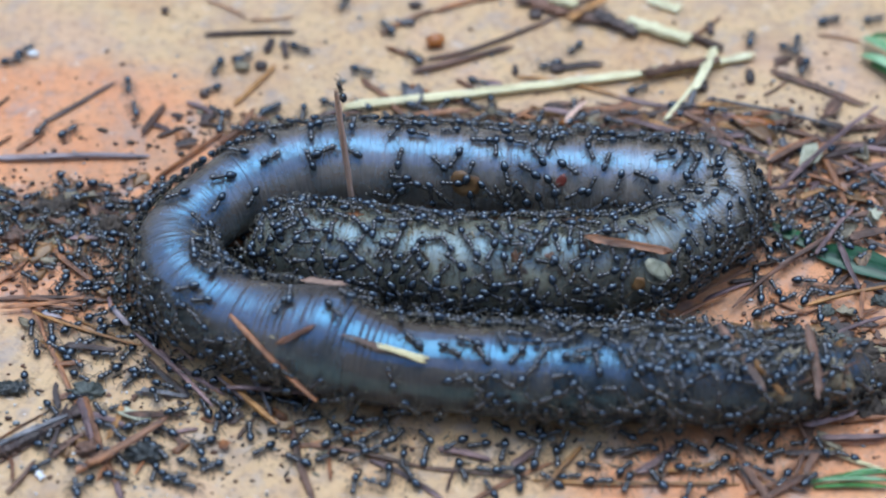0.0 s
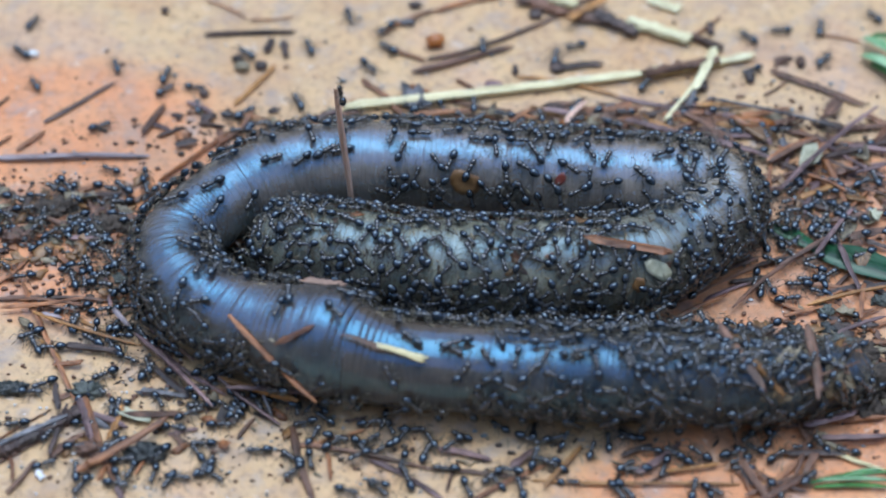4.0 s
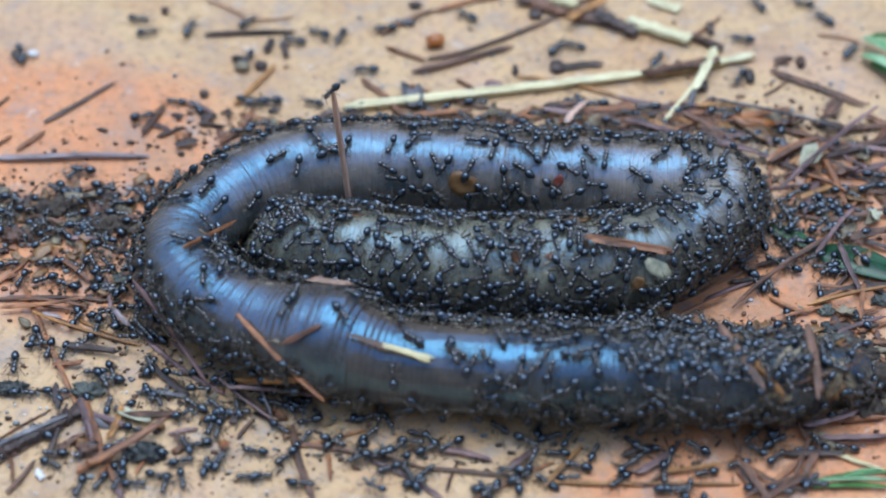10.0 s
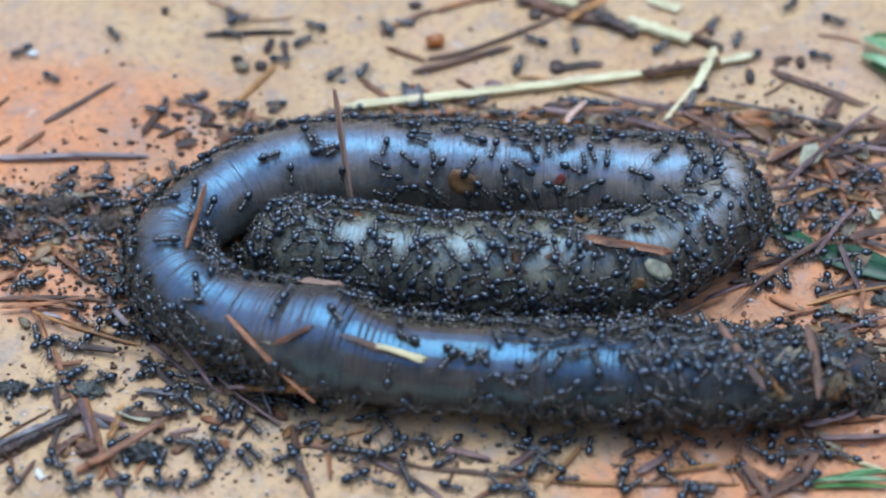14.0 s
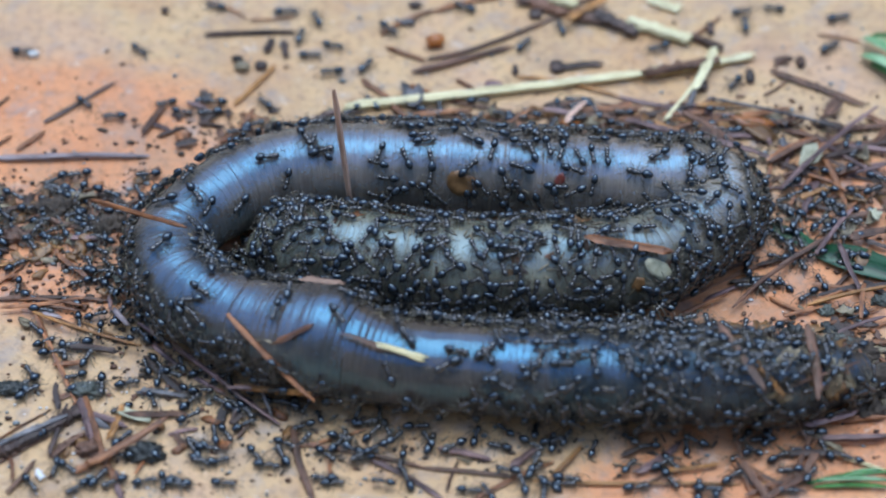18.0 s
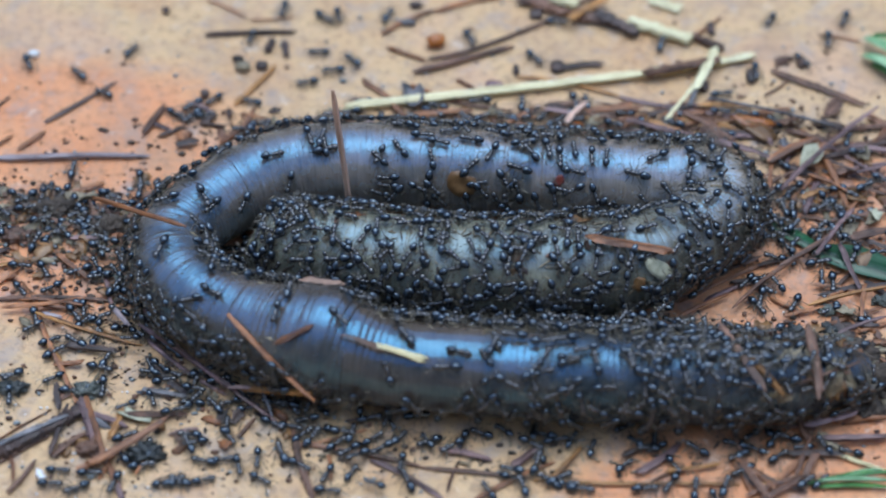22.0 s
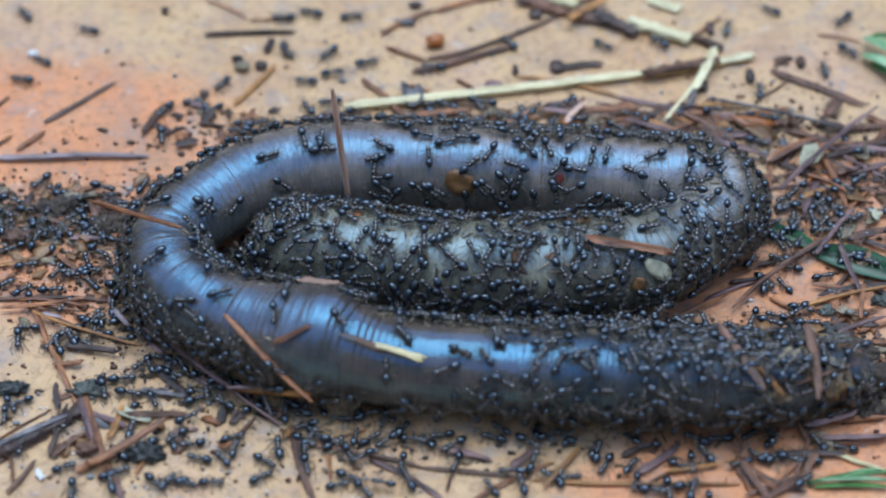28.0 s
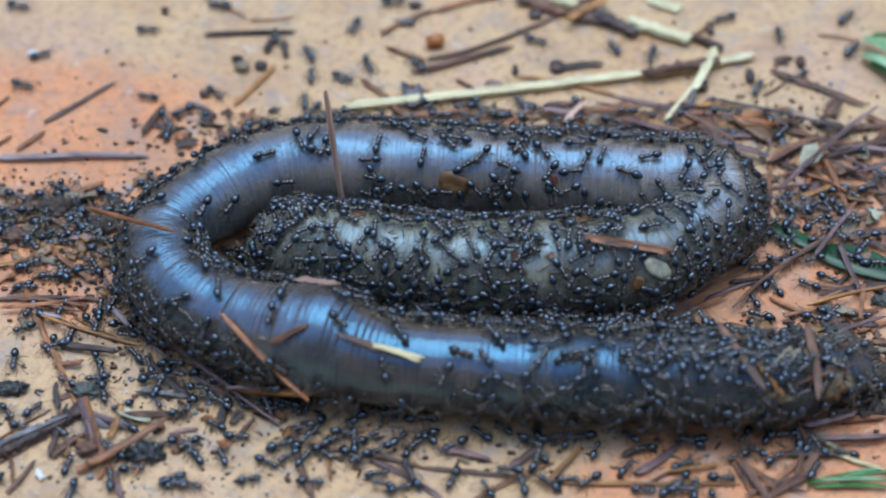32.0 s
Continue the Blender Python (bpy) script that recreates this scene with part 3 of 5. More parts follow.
needle(8.2, 23.4, 0.32, 18.9, 24.9, 0.32, 0.71, bark)
needle(18.2, 23.3, 0.39, 23.9, 23.8, 0.41, 0.85, bark)
needle(-15.9, 23.4, 0.25, -10.2, 24.1, 0.22, 0.64, bark)
needle(-33.3, 11.0, 0.35, -39.1, 6.5, 0.24, 0.69, bark)
needle(-53.3, 6.2, 0.39, -47.4, 7.7, 0.30, 0.82, bark)
needle(-48.6, 1.7, 0.31, -43.4, 3.4, 0.31, 0.61, rust)
needle(43.0, -23.7, 0.33, 49.3, -22.4, 0.29, 0.63, bark)
needle(43.3, -16.5, 0.30, 45.4, -19.9, 0.22, 0.57, dark)
needle(-27.9, -14.7, 0.28, -20.1, -16.4, 0.24, 0.58, bark)
needle(-10.8, -27.0, 0.28, -8.3, -26.4, 0.27, 0.50, bark)
needle(40.6, 27.2, 0.21, 44.2, 30.5, 0.21, 0.43, bark)
needle(31.4, 38.4, 0.21, 36.6, 43.1, 0.21, 0.59, rust)
needle(41.6, 13.5, 0.27, 43.2, 18.7, 0.25, 0.56, plum)
needle(-53.7, 19.8, 0.25, -55.6, 17.7, 0.22, 0.42, rust)
needle(-42.5, -32.3, 0.36, -39.7, -29.1, 0.39, 0.99, bark)
needle(-30.0, -29.0, 0.27, -26.9, -28.1, 0.24, 0.50, plum)
needle(15.3, 44.2, 0.26, 20.7, 47.0, 0.36, 0.75, bark)
needle(39.8, 13.8, 1.20, 46.6, 18.4, 1.20, 0.70, bark)
needle(44.5, 11.8, 1.00, 48.9, 8.8, 1.00, 0.60, rust)
needle(-33.9, -22.6, 0.50, -29.6, -23.5, 0.50, 0.85, grey)
needle(29.5, 23.8, 0.90, 36.1, 18.0, 0.90, 0.70, bark)
needle(40.3, -28.8, 0.50, 37.7, -35.2, 0.50, 0.75, bark)
needle(37.7, -35.2, 0.50, 32.3, -37.6, 0.50, 0.7, bark)
needle(31.9, -32.3, 0.50, 33.3, -36.2, 0.50, 0.7, dark)
needle(44.4, -22.6, 0.50, 49.5, -21.1, 0.50, 0.8, bark)
needle(42.6, -27.2, 0.50, 48.8, -26.6, 0.50, 0.7, rust)

needle(44.7, -14.5, 0.80, 50.8, -11.7, 0.80, 0.70, plum)
needle(49.3, 12.0, 0.80, 54.6, 14.0, 0.80, 0.60, plum)
needle(44.9, 12.0, 0.70, 47.2, 10.0, 0.70, 0.60, rust)
needle(39.8, 14.2, 1.00, 46.1, 18.5, 1.00, 0.75, rust)
needle(22.8, 21.5, 1.30, 31.9, 18.4, 1.30, 0.85, plum)
needle(31.8, 18.4, 1.30, 40.8, 14.8, 0.80, 0.85, plum)
needle(15.2, 20.7, 1.60, 17.9, 24.6, 1.60, 0.80, stick_pink)
needle(16.5, 22.4, 1.20, 12.5, 23.8, 1.20, 0.70, plum)
needle(32.1, -4.3, 0.70, 37.3, -2.0, 0.70, 0.70, bark)
needle(33.3, -6.1, 0.60, 38.5, -4.9, 0.60, 0.70, dark)
needle(36.8, -3.3, 0.60, 42.3, -1.6, 0.60, 0.55, dark)
needle(39.3, -4.1, 1.40, 44.8, 0.1, 1.40, 0.60, bark)
needle(46.3, 4.0, 0.70, 53.2, 5.9, 0.70, 0.90, bark)
needle(50.0, 0.9, 0.60, 52.8, -0.5, 0.60, 0.80, dark)
needle(42.0, 8.0, 0.60, 46.6, 6.0, 0.60, 0.60, dark)
needle(49.1, 10.2, 0.60, 53.6, 8.7, 0.60, 0.60, bark)
needle(-37.8, -11.1, 1.60, -35.7, -14.0, 1.60, 0.65, lilac)
needle(-45.9, -11.4, 1.00, -43.8, -12.1, 1.00, 0.60, lilac)
needle(-49.1, -9.2, 0.90, -41.4, -10.1, 0.90, 0.70, rust)
needle(-46.5, -9.7, 0.60, -41.8, -10.7, 0.60, 0.50, bark)
needle(31.8, -29.6, 0.70, 32.2, -33.0, 0.70, 0.70, bark)
needle(32.2, -32.7, 0.70, 34.7, -38.5, 0.90, 0.85, bark)
needle(40.5, -31.9, 0.80, 38.9, -35.2, 0.80, 0.95, bark)
needle(39.0, -34.9, 0.80, 33.7, -38.4, 0.80, 1.00, bark)
needle(40.8, -30.0, 0.90, 48.7, -29.6, 0.90, 0.85, plum)
needle(39.3, -28.4, 1.20, 45.5, -26.7, 1.50, 0.80, plum)
needle(33.8, -28.4, 0.50, 38.8, -27.8, 0.50, 0.50, bark)


def strew(count, x0, x1, y0, y1, low, high, seed, lean=35.0):
    """Loose needles strewn over a patch of paving, most of them lying across the view."""
    r = random.Random(seed)
    made = 0
    while made < count:
        x, y, a, n = r.uniform(x0, x1), r.uniform(y0, y1), radians(r.gauss(0, lean)), r.uniform(low, high)
        dx, dy = n / 2 * math.cos(a), n / 2 * math.sin(a)
        if min(clear_of_worm(x + dx * k, y + dy * k) for k in (-1, -0.5, 0, 0.5, 1)) < 0.3:
            continue
        made += 1
        w = r.uniform(0.45, 1.0)
        needle(x - dx, y - dy, 0.35 * w + r.uniform(0, 0.5), x + dx, y + dy, 0.35 * w + r.uniform(0, 0.5), w, r.choice((rust, rust, bark, plum, dark, amber)))


strew(22, 36, 58, 8, 24, 4, 13, 81)
strew(46, -12, 40, 19.5, 25.5, 3, 9, 82, 20)
strew(10, -36, -12, 18, 25, 2, 5, 88, 40)
strew(16, 38, 52, -20, -6, 4, 9, 83)
strew(16, -56, -38, -4, 10, 3, 8, 84)
strew(14, -48, -22, -36, -16, 3, 8, 85, 60)
strew(10, 0, 44, -36, -31, 3, 7, 86, 40)
strew(10, 14, 34, -17.5, -14.5, 4, 9, 87, 14)

# straw stalks across the back of the coil
stalk("straw_stalk", (-12.5, 24.6, 0.58), (26.2, 31.2, 0.58), 1.44, pale, 0.006, 0.75, 0.90, "long pale yellow straw stalk behind the worm", "straw", "straw", 0.10, 9, 18)
stalk("straw_stalk", (25.9, 31.1, 0.55), (40.3, 34.7, 0.55), 1.38, pale, 0.010, 0.75, 0.90, "short pale straw stalk with a frayed end", "straw", "straw", 0.14, 9, 18)
stalk("twig", (25.4, 30.2, 1.20), (35.8, 33.2, 1.20), 1.38, bark, 0.006, 0.75, 0.90, "brown bark twig lying over pale straw", "twig", "twigs", 0.14, 9, 18)
stalk("straw_stalk", (35.0, 35.1, 1.50), (31.9, 27.5, 1.40), 1.09, pale, 0.015, 0.75, 0.90, "split pale greenish straw stalk", "straw", "straw", 0.14, 9, 18)
stalk("straw_stalk", (32.5, 29.2, 1.40), (27.7, 21.9, 0.80), 0.57, pale, 0.015, 0.75, 0.90, "thin strip of a split straw stalk", "straw", "straw", 0.14, 9, 18)
stalk("straw_stalk", (32.1, 28.4, 1.30), (30.9, 24.6, 0.80), 0.72, grey, 0.015, 0.75, 0.90, "thin grey strip of a split straw stalk", "straw", "straw", 0.14, 9, 18)
stalk("twig", (10.0, 46.7, 0.75), (20.6, 41.7, 0.75), 1.87, bark, 0.015, 0.75, 0.90, "dark brown bark-covered twig at the back", "twig", "twigs", 0.22, 9, 18)
stalk("straw_stalk", (14.0, 45.4, 1.60), (17.7, 43.6, 1.50), 1.28, pale, 0.015, 0.75, 0.90, "pale peeled strip of a twig", "straw", "straw", 0.14, 9, 18)
stalk("twig", (19.8, 42.8, 0.80), (25.5, 38.6, 0.80), 2.00, dark, 0.015, 0.75, 0.90, "dark knotted middle of a broken twig", "twig", "twigs", 0.28, 9, 18)
stalk("twig", (24.0, 41.8, 0.71), (32.6, 37.4, 0.71), 1.78, pale, 0.015, 0.75, 0.90, "pale peeled twig with a broken end", "twig", "twigs", 0.16, 9, 18)
stalk("twig", (32.3, 38.8, 0.47), (36.3, 36.1, 0.47), 1.18, bark, 0.015, 0.75, 0.90, "dark broken end of a peeled twig", "twig", "twigs", 0.14, 9, 18)
stalk("twig", (27.2, 46.7, 0.51), (31.5, 44.1, 0.51), 1.28, pale, 0.015, 0.75, 0.90, "short pale grey twig at the back", "twig", "twigs", 0.14, 9, 18)
stalk("twig", (16.3, 40.7, 1.80), (21.8, 45.9, 1.20), 1.20, amber, 0.015, 0.30, 0.90, "flat amber-brown strip crossing a twig", "twig", "twigs", 0.14, 9, 18)
stalk("twig", (-48.8, -32.3, 0.59), (-39.6, -25.4, 0.59), 1.49, dark, 0.015, 0.75, 0.90, "rough blackish twig lying on the clay paving", "twig", "twigs", 0.30, 9, 30)
stalk("twig", (-48.6, -31.4, 1.20), (-41.2, -27.0, 1.20), 0.56, grey, 0.015, 0.75, 0.90, "thin weathered splinter along a blackish twig", "twig", "twigs", 0.20, 9, 18)
stalk("twig", (-48.5, -33.1, 0.22), (-42.9, -28.8, 0.22), 0.55, bark, 0.015, 0.75, 0.90, "thin brown splinter along a blackish twig", "twig", "twigs", 0.20, 9, 18)
stalk("twig", (-40.2, -24.5, 1.20), (-38.4, -29.9, 0.80), 0.87, plum, 0.015, 0.75, 0.90, "short purplish side twig", "twig", "twigs", 0.20, 9, 18)
stalk("twig", (-42.0, -30.9, 0.35), (-39.3, -28.9, 0.35), 0.86, bark, 0.015, 0.75, 0.90, "short brown splinter by a twig", "twig", "twigs", 0.20, 9, 18)


def blade(name, a, b, width, mat, label, sag=0.1, category="leaf", group="", n=10):
    """A creased leaf blade with a midrib fold, thick enough to hold."""
    a, b = Vector(a), Vector(b)
    d = b - a
    length = d.length
    verts, faces = [], []
    for i in range(n):
        u = i / (n - 1)
        w = width / 2 * (math.sin(math.pi * (0.12 + 0.86 * u)) ** 0.7)
        zz = sag * length * 4 * u * (1 - u)
        for y, z in ((-w, 0.18 * w), (0, -0.1 * w), (w, 0.18 * w), (w, 0.18 * w - 0.12), (0, -0.1 * w - 0.14), (-w, 0.18 * w - 0.12)):
            verts.append((u * length, y + 0.05 * length * math.sin(2.2 * u), zz + z))
    for i in range(n - 1):
        for k in range(6):
            p, q = i * 6 + k, i * 6 + (k + 1) % 6
            faces.append((p, q, q + 6, p + 6))
    faces.append((5, 4, 3, 2, 1, 0))
    faces.append(tuple(range((n - 1) * 6, n * 6)))
    ob = new(name, mesh_of(name, verts, faces, mat))
    fwd = d.normalized()
    side = Vector((0, 0, 1)).cross(fwd).normalized()
    ob.matrix_world = Matrix.Translation(a * MM) @ Matrix((fwd, side, fwd.cross(side))).transposed().to_4x4()
    tagged(ob, label, category, group)
    return ob


GRASS = "green grass blades"
blade("grass_blade", (54.7, 37.9, 1.0), (59.2, 30.9, 2.0), 1.9, sprig_green, "bright green sprig tip with pale edges", 0.06, "grass", GRASS)
blade("grass_blade", (54.1, 34.7, 0.8), (58.9, 28.7, 1.6), 1.8, sprig_green, "bright green sprig tip with pale edges", 0.06, "grass", GRASS)
blade("grass_blade", (55.0, 33.3, 0.5), (58.5, 28.0, 1.0), 1.2, green, "bright green sprig tip with pale edges", 0.06, "grass", GRASS)
blade("grass_blade", (56.0, 38.9, 0.6), (59.8, 36.9, 1.0), 1.03, green, "bright green sprig tip with pale edges", 0.06, "grass", GRASS)
blade("grass_blade", (39.0, -36.0, 0.5), (49.5, -35.1, 0.9), 0.72, green, "bright green grass blade on the clay paving", 0.02, "grass", GRASS)
blade("grass_blade", (40.3, -35.8, 0.8), (49.2, -36.6, 1.0), 0.5, sprig_green, "pale green frayed grass blade on the clay paving", 0.02, "grass", GRASS)
blade("grass_blade", (39.7, -36.4, 0.4), (48.7, -37.0, 0.5), 0.54, green, "bright green grass blade on the clay paving", 0.02, "grass", GRASS)
blade("grass_blade", (41.6, -35.5, 0.6), (47.1, -34.5, 0.9), 0.42, sprig_green, "pale green frayed grass blade on the clay paving", 0.03, "grass", GRASS)
blade("fallen_leaf", (44.3, -0.7, 0.3), (54.0, -6.1, 0.3), 4.4, leaf_dark, "dark green pointed leaf among the needles", 0.02)
blade("fallen_leaf", (39.0, 3.8, 0.25), (44.7, -1.5, 0.3), 2.0, leaf_dark, "narrow dark green leaf among the needles", 0.02)


def clump(name, x, y, size, mat, label, category, seed, long=1.5):
    """A crumbly clod: one lumpy body, knobbly at two scales, its underside on the ground."""
    v, f = blob(0, 0, size * 0.35, size * long, size * 0.9, size * 0.6, 26, 36)
    w = []
    for p in v:
        k = 1 + 0.45 * noise.noise(Vector(p) * (1.1 / size * 1.6) + Vector((seed * 7.1, 0, 0))) + 0.34 * noise.noise(Vector(p) * (7.0 / size)) + 0.22 * noise.noise(Vector(p) * (4.0 / size) + Vector((0, seed * 3.3, 0)))
        w.append((p[0] * k, p[1] * k, max(p[2] * k, -0.1)))
    ob = new(name, mesh_of(name, w, f, mat))
    ob.matrix_world = pose(x * MM, y * MM, 0)
    return tagged(ob, label, category)


clump("soil_clod", -32.4, -31.8, 1.35, wet_soil, "dark crumbly soil clod on the clay paving", "soil clod", 1)
clump("soil_clod", -39.6, -22.8, 1.15, wet_olive, "olive grey crumbly soil clod beside a needle", "soil clod", 2)
clump("soil_clod", -48.2, -22.4, 1.1, wet_soil, "dark crumbly soil clod on the clay paving", "soil clod", 3)
clump("soil_clod", -38.5, -31.2, 1.1, bark, "brown crumbly bark clod by the twig", "soil clod", 4, 1.1)
clump("soil_clod", -46.5, 6.5, 1.5, soil, "dark damp soil clod beside the worm", "soil clod", 5)
clump("soil_clod", -40.0, 3.5, 1.6, soil, "dark damp soil clod beside the worm", "soil clod", 6)
clump("soil_clod", -50.5, 1.5, 1.3, bark, "brown crumbly litter clod beside the worm", "soil clod", 8)
clump("soil_clod", 48.5, -22.0, 2.3, soil, "dark damp soil clod against the worm's end", "soil clod", 9)
clump("soil_clod", 47.0, -25.5, 1.3, soil, "dark crumbly litter clod against the worm's end", "soil clod", 10)
clump("soil_clod", 46.5, -17.0, 1.7, soil, "dark damp soil clod by the worm's end", "soil clod", 7)
clump("soil_clod", 44.3, -10.2, 0.85, wet_olive, "small olive grey soil clod beside the needles", "soil clod", 21, 1.2)
clump("soil_clod", 40.1, -13.6, 1.00, wet_soil, "dark crumbly soil clod by the worm's end", "soil clod", 22, 1.2)
clump("soil_clod", 43.8, -13.3, 0.85, wet_soil, "dark crumbly soil clod by the worm's end", "soil clod", 23, 1.2)
clump("soil_clod", 50.7, -8.8, 0.90, wet_olive, "small olive grey soil clod beside a needle", "soil clod", 24, 1.2)
clump("soil_clod", 45.3, -15.6, 1.30, wet_olive, "olive grey soil clod against the worm's end", "soil clod", 25, 1.2)
clump("soil_clod", -37.6, -5.1, 0.80, wet_olive, "small olive grey soil clod against the worm", "soil clod", 26, 1.2)


def chip(name, m, rx, ry, rz, mat, label, category, seed):
    r = random.Random(seed)
    v, f = blob(0, 0, 0, rx, ry, rz, 7, 10, 0.1, r, 0.6)
    ob = new(name, mesh_of(name, v, f, mat))
    ob.matrix_world = m
    return tagged(ob, label, category)


chip("seed", pose(-1.0 * MM, 37.3 * MM, 0.9 * MM, 0, 0, 20), 1.2, 1.0, 0.9, seed_amber, "glossy amber seed husk among the needles", "seed", 1)
chip("grit_stone", pose(-53.0 * MM, 35.3 * MM, 0.4 * MM), 0.75, 0.6, 0.5, white_grit, "white grit grain on the clay paving", "grit", 7)
chip("grit_stone", pose(-25.8 * MM, 32.6 * MM, 0.6 * MM), 1.0, 0.8, 0.6, grime, "dull olive grit stone on the clay paving", "grit", 9)
chip("grit_stone", pose(-35.0 * MM, -6.5 * MM, 1.2 * MM, 0, 60, 20), 1.4, 1.0, 0.7, flake_brown, "yellowish brown husk against the worm's flank", "husk", 10)

stalk("pine_needle", (-23.9, -24.0, 2.4), (-13.5, -25.2, 2.2), 0.69, plum, label="pinkish grey needle lying over the ants")
stalk("pine_needle", (-25.0, -22.3, 2.2), (-17.9, -27.8, 0.6), 0.63, plum, label="purplish grey needle lying over the ants")
stalk("pine_needle", (-22.3, -20.1, 2.4), (-18.8, -26.7, 0.6), 0.44, grey, label="thin grey needle lying over the ants")
stalk("pine_needle", (-30.9, -16.1, 1.8), (-27.8, -19.0, 1.2), 0.57, bark, label="brown bit of needle lying over the ants")
stalk("pine_needle", (-47.0, -11.0, 0.8), (-34.0, -16.8, 1.4), 0.52, amber, label="thin amber needle lying on the clay paving")
stalk("pine_needle", (-50.9, -10.4, 0.8), (-41.4, -8.8, 0.8), 0.65, rust, label="rust-brown dry needle lying on the clay paving")
stalk("pine_needle", (26.9, -12.1, 1.2), (33.1, -8.1, 0.8), 0.58, rust, label="rust-brown dry needle between the coils")
stalk("pine_needle", (20.4, -11.6, 1.4), (29.1, -8.2, 0.9), 0.58, bark, label="brown needle between the coils")
chip("seed", pose(-23.4 * MM, 33.0 * MM, 0.4 * MM), 0.80, 0.78, 0.45, dark, "dark round seed on the clay paving", "seed", 50)
chip("seed", pose(-26.5 * MM, 34.3 * MM, 0.4 * MM), 0.75, 0.52, 0.45, dark, "dark seed husk on the clay paving", "seed", 51)
chip("seed", pose(9.3 * MM, 32.1 * MM, 0.4 * MM), 0.40, 1.04, 0.45, dark, "dark upright husk on the clay paving", "seed", 52)
chip("seed", pose(6.5 * MM, 28.8 * MM, 0.4 * MM), 1.20, 1.30, 0.45, plum, "pinkish seed husk lying on straw", "seed", 53)
chip("seed", pose(12.2 * MM, 43.4 * MM, 0.4 * MM), 0.90, 0.91, 0.45, dark, "dark seed husk on the clay paving", "seed", 54)
chip("seed", pose(35.0 * MM, 40.5 * MM, 0.4 * MM), 0.50, 1.43, 0.45, dark, "dark husk on the clay paving", "seed", 55)
chip("seed", pose(33.0 * MM, 29.1 * MM, 0.4 * MM), 0.80, 1.17, 0.45, dark, "dark seed husk beside the straw", "seed", 56)
chip("seed", pose(39.3 * MM, 31.0 * MM, 0.4 * MM), 0.60, 1.43, 0.45, dark, "dark husk on the clay paving", "seed", 57)
chip("seed", pose(46.1 * MM, 33.7 * MM, 0.4 * MM), 0.60, 1.17, 0.45, bark, "brown husk on the clay paving", "seed", 58)
chip("seed", pose(14.6 * MM, 32.8 * MM, 0.4 * MM), 0.90, 1.17, 0.45, dark, "dark husk beside a needle", "seed", 59)
chip("seed", pose(-4.7 * MM, 41.7 * MM, 0.4 * MM), 1.10, 0.59, 0.45, grey, "grey seed on the clay paving", "seed", 60)
chip("seed", pose(-30.3 * MM, 27.5 * MM, 0.4 * MM), 0.60, 0.65, 0.45, dark, "dark seed on the clay paving", "seed", 61)
chip("seed", pose(-36.7 * MM, 44.2 * MM, 0.4 * MM), 0.50, 0.65, 0.45, dark, "dark speck of grit on the clay paving", "seed", 62)
chip("seed", pose(-3.7 * MM, 45.4 * MM, 0.4 * MM), 0.80, 0.65, 0.45, dark, "dark seed on the clay paving", "seed", 63)

# things lying on the worm, which ride along with it: (thing, share of length, its pose against that ring)
riders = []


def ride(ob, s):
    riders.append((ob, s, ring_pose(s, 0.0).inverted() @ ob.matrix_world))
    return ob


def by_flank(s, theta, alpha, lift, spin=0.0):
    return on_body(s, theta, alpha, 0.0, lift) @ pose(0, 0, 0, 0, 0, spin)


ride(stalk("pine_needle", (-23.4, -20.1, 10.1), (-13.6, -28.6, 5.1), 0.74, rust, 0.02, 0.5, 0.8, "rust-brown dry needle leaning on the worm's flank", "needle", "litter on the worm"), 0.681)
ride(stalk("pine_needle", (-18.1, -24.4, 9.8), (-13.7, -23.5, 11.9), 0.73, rust, 0.02, 0.5, 0.8, "short rust-brown needle stuck to the worm", "needle", "litter on the worm"), 0.709)
ride(stalk("straw_flake", (-1.6, -26.2, 9.2), (-7.4, -25.0, 10.6), 1.2, pale, 0.03, 0.4, 0.5, "pale yellow straw flake lying on the worm", "straw", "litter on the worm"), 0.740)
ride(stalk("bark_flake", (-6.4, -25.5, 10.2), (-10.8, -24.2, 11.2), 0.7, bark, 0.03, 0.4, 0.4, "thin dark brown splinter beside the straw flake on the worm", "bark", "litter on the worm"), 0.740)
ride(stalk("bark_flake", (-15.6, -15.2, 10.4), (-10.6, -16.1, 10.5), 1.0, flake_pink, 0.02, 0.3, 0.8, "pinkish brown bark flake on top of the worm", "bark", "litter on the worm"), 0.705)
ride(stalk("pine_needle", (29.9, -21.3, 10.0), (34.2, -30.9, 9.8), 0.86, bark, 0.02, 0.5, 0.8, "weathered brown needle lying across the worm", "needle", "litter on the worm"), 0.913)
ride(stalk("bark_flake", (32.9, -26.6, 10.2), (36.6, -29.6, 7.3), 0.91, amber, 0.02, 0.5, 0.8, "amber-brown husk flake lying on the worm", "husk", "litter on the worm"), 0.931)
ride(stalk("bark_flake", (39.7, -21.1, 9.5), (40.3, -29.8, 7.2), 0.93, bark, 0.02, 0.5, 0.8, "brown husk flake lying on the worm's end", "husk", "litter on the worm"), 0.959)
ride(stalk("bark_flake", (15.7, -10.1, 12.1), (25.9, -10.6, 10.2), 1.05, rust, 0.02, 0.5, 1.0, "red-brown bark strip stuck to the worm", "bark", "litter on the worm"), 0.197)
ride(stalk("pine_needle", (35.4, -29.2, 7.9), (45.3, -24.2, 6.9), 0.48, bark, 0.02, 0.5, 0.8, "thin brown needle lying on the worm's end", "needle", "litter on the worm"), 0.943)
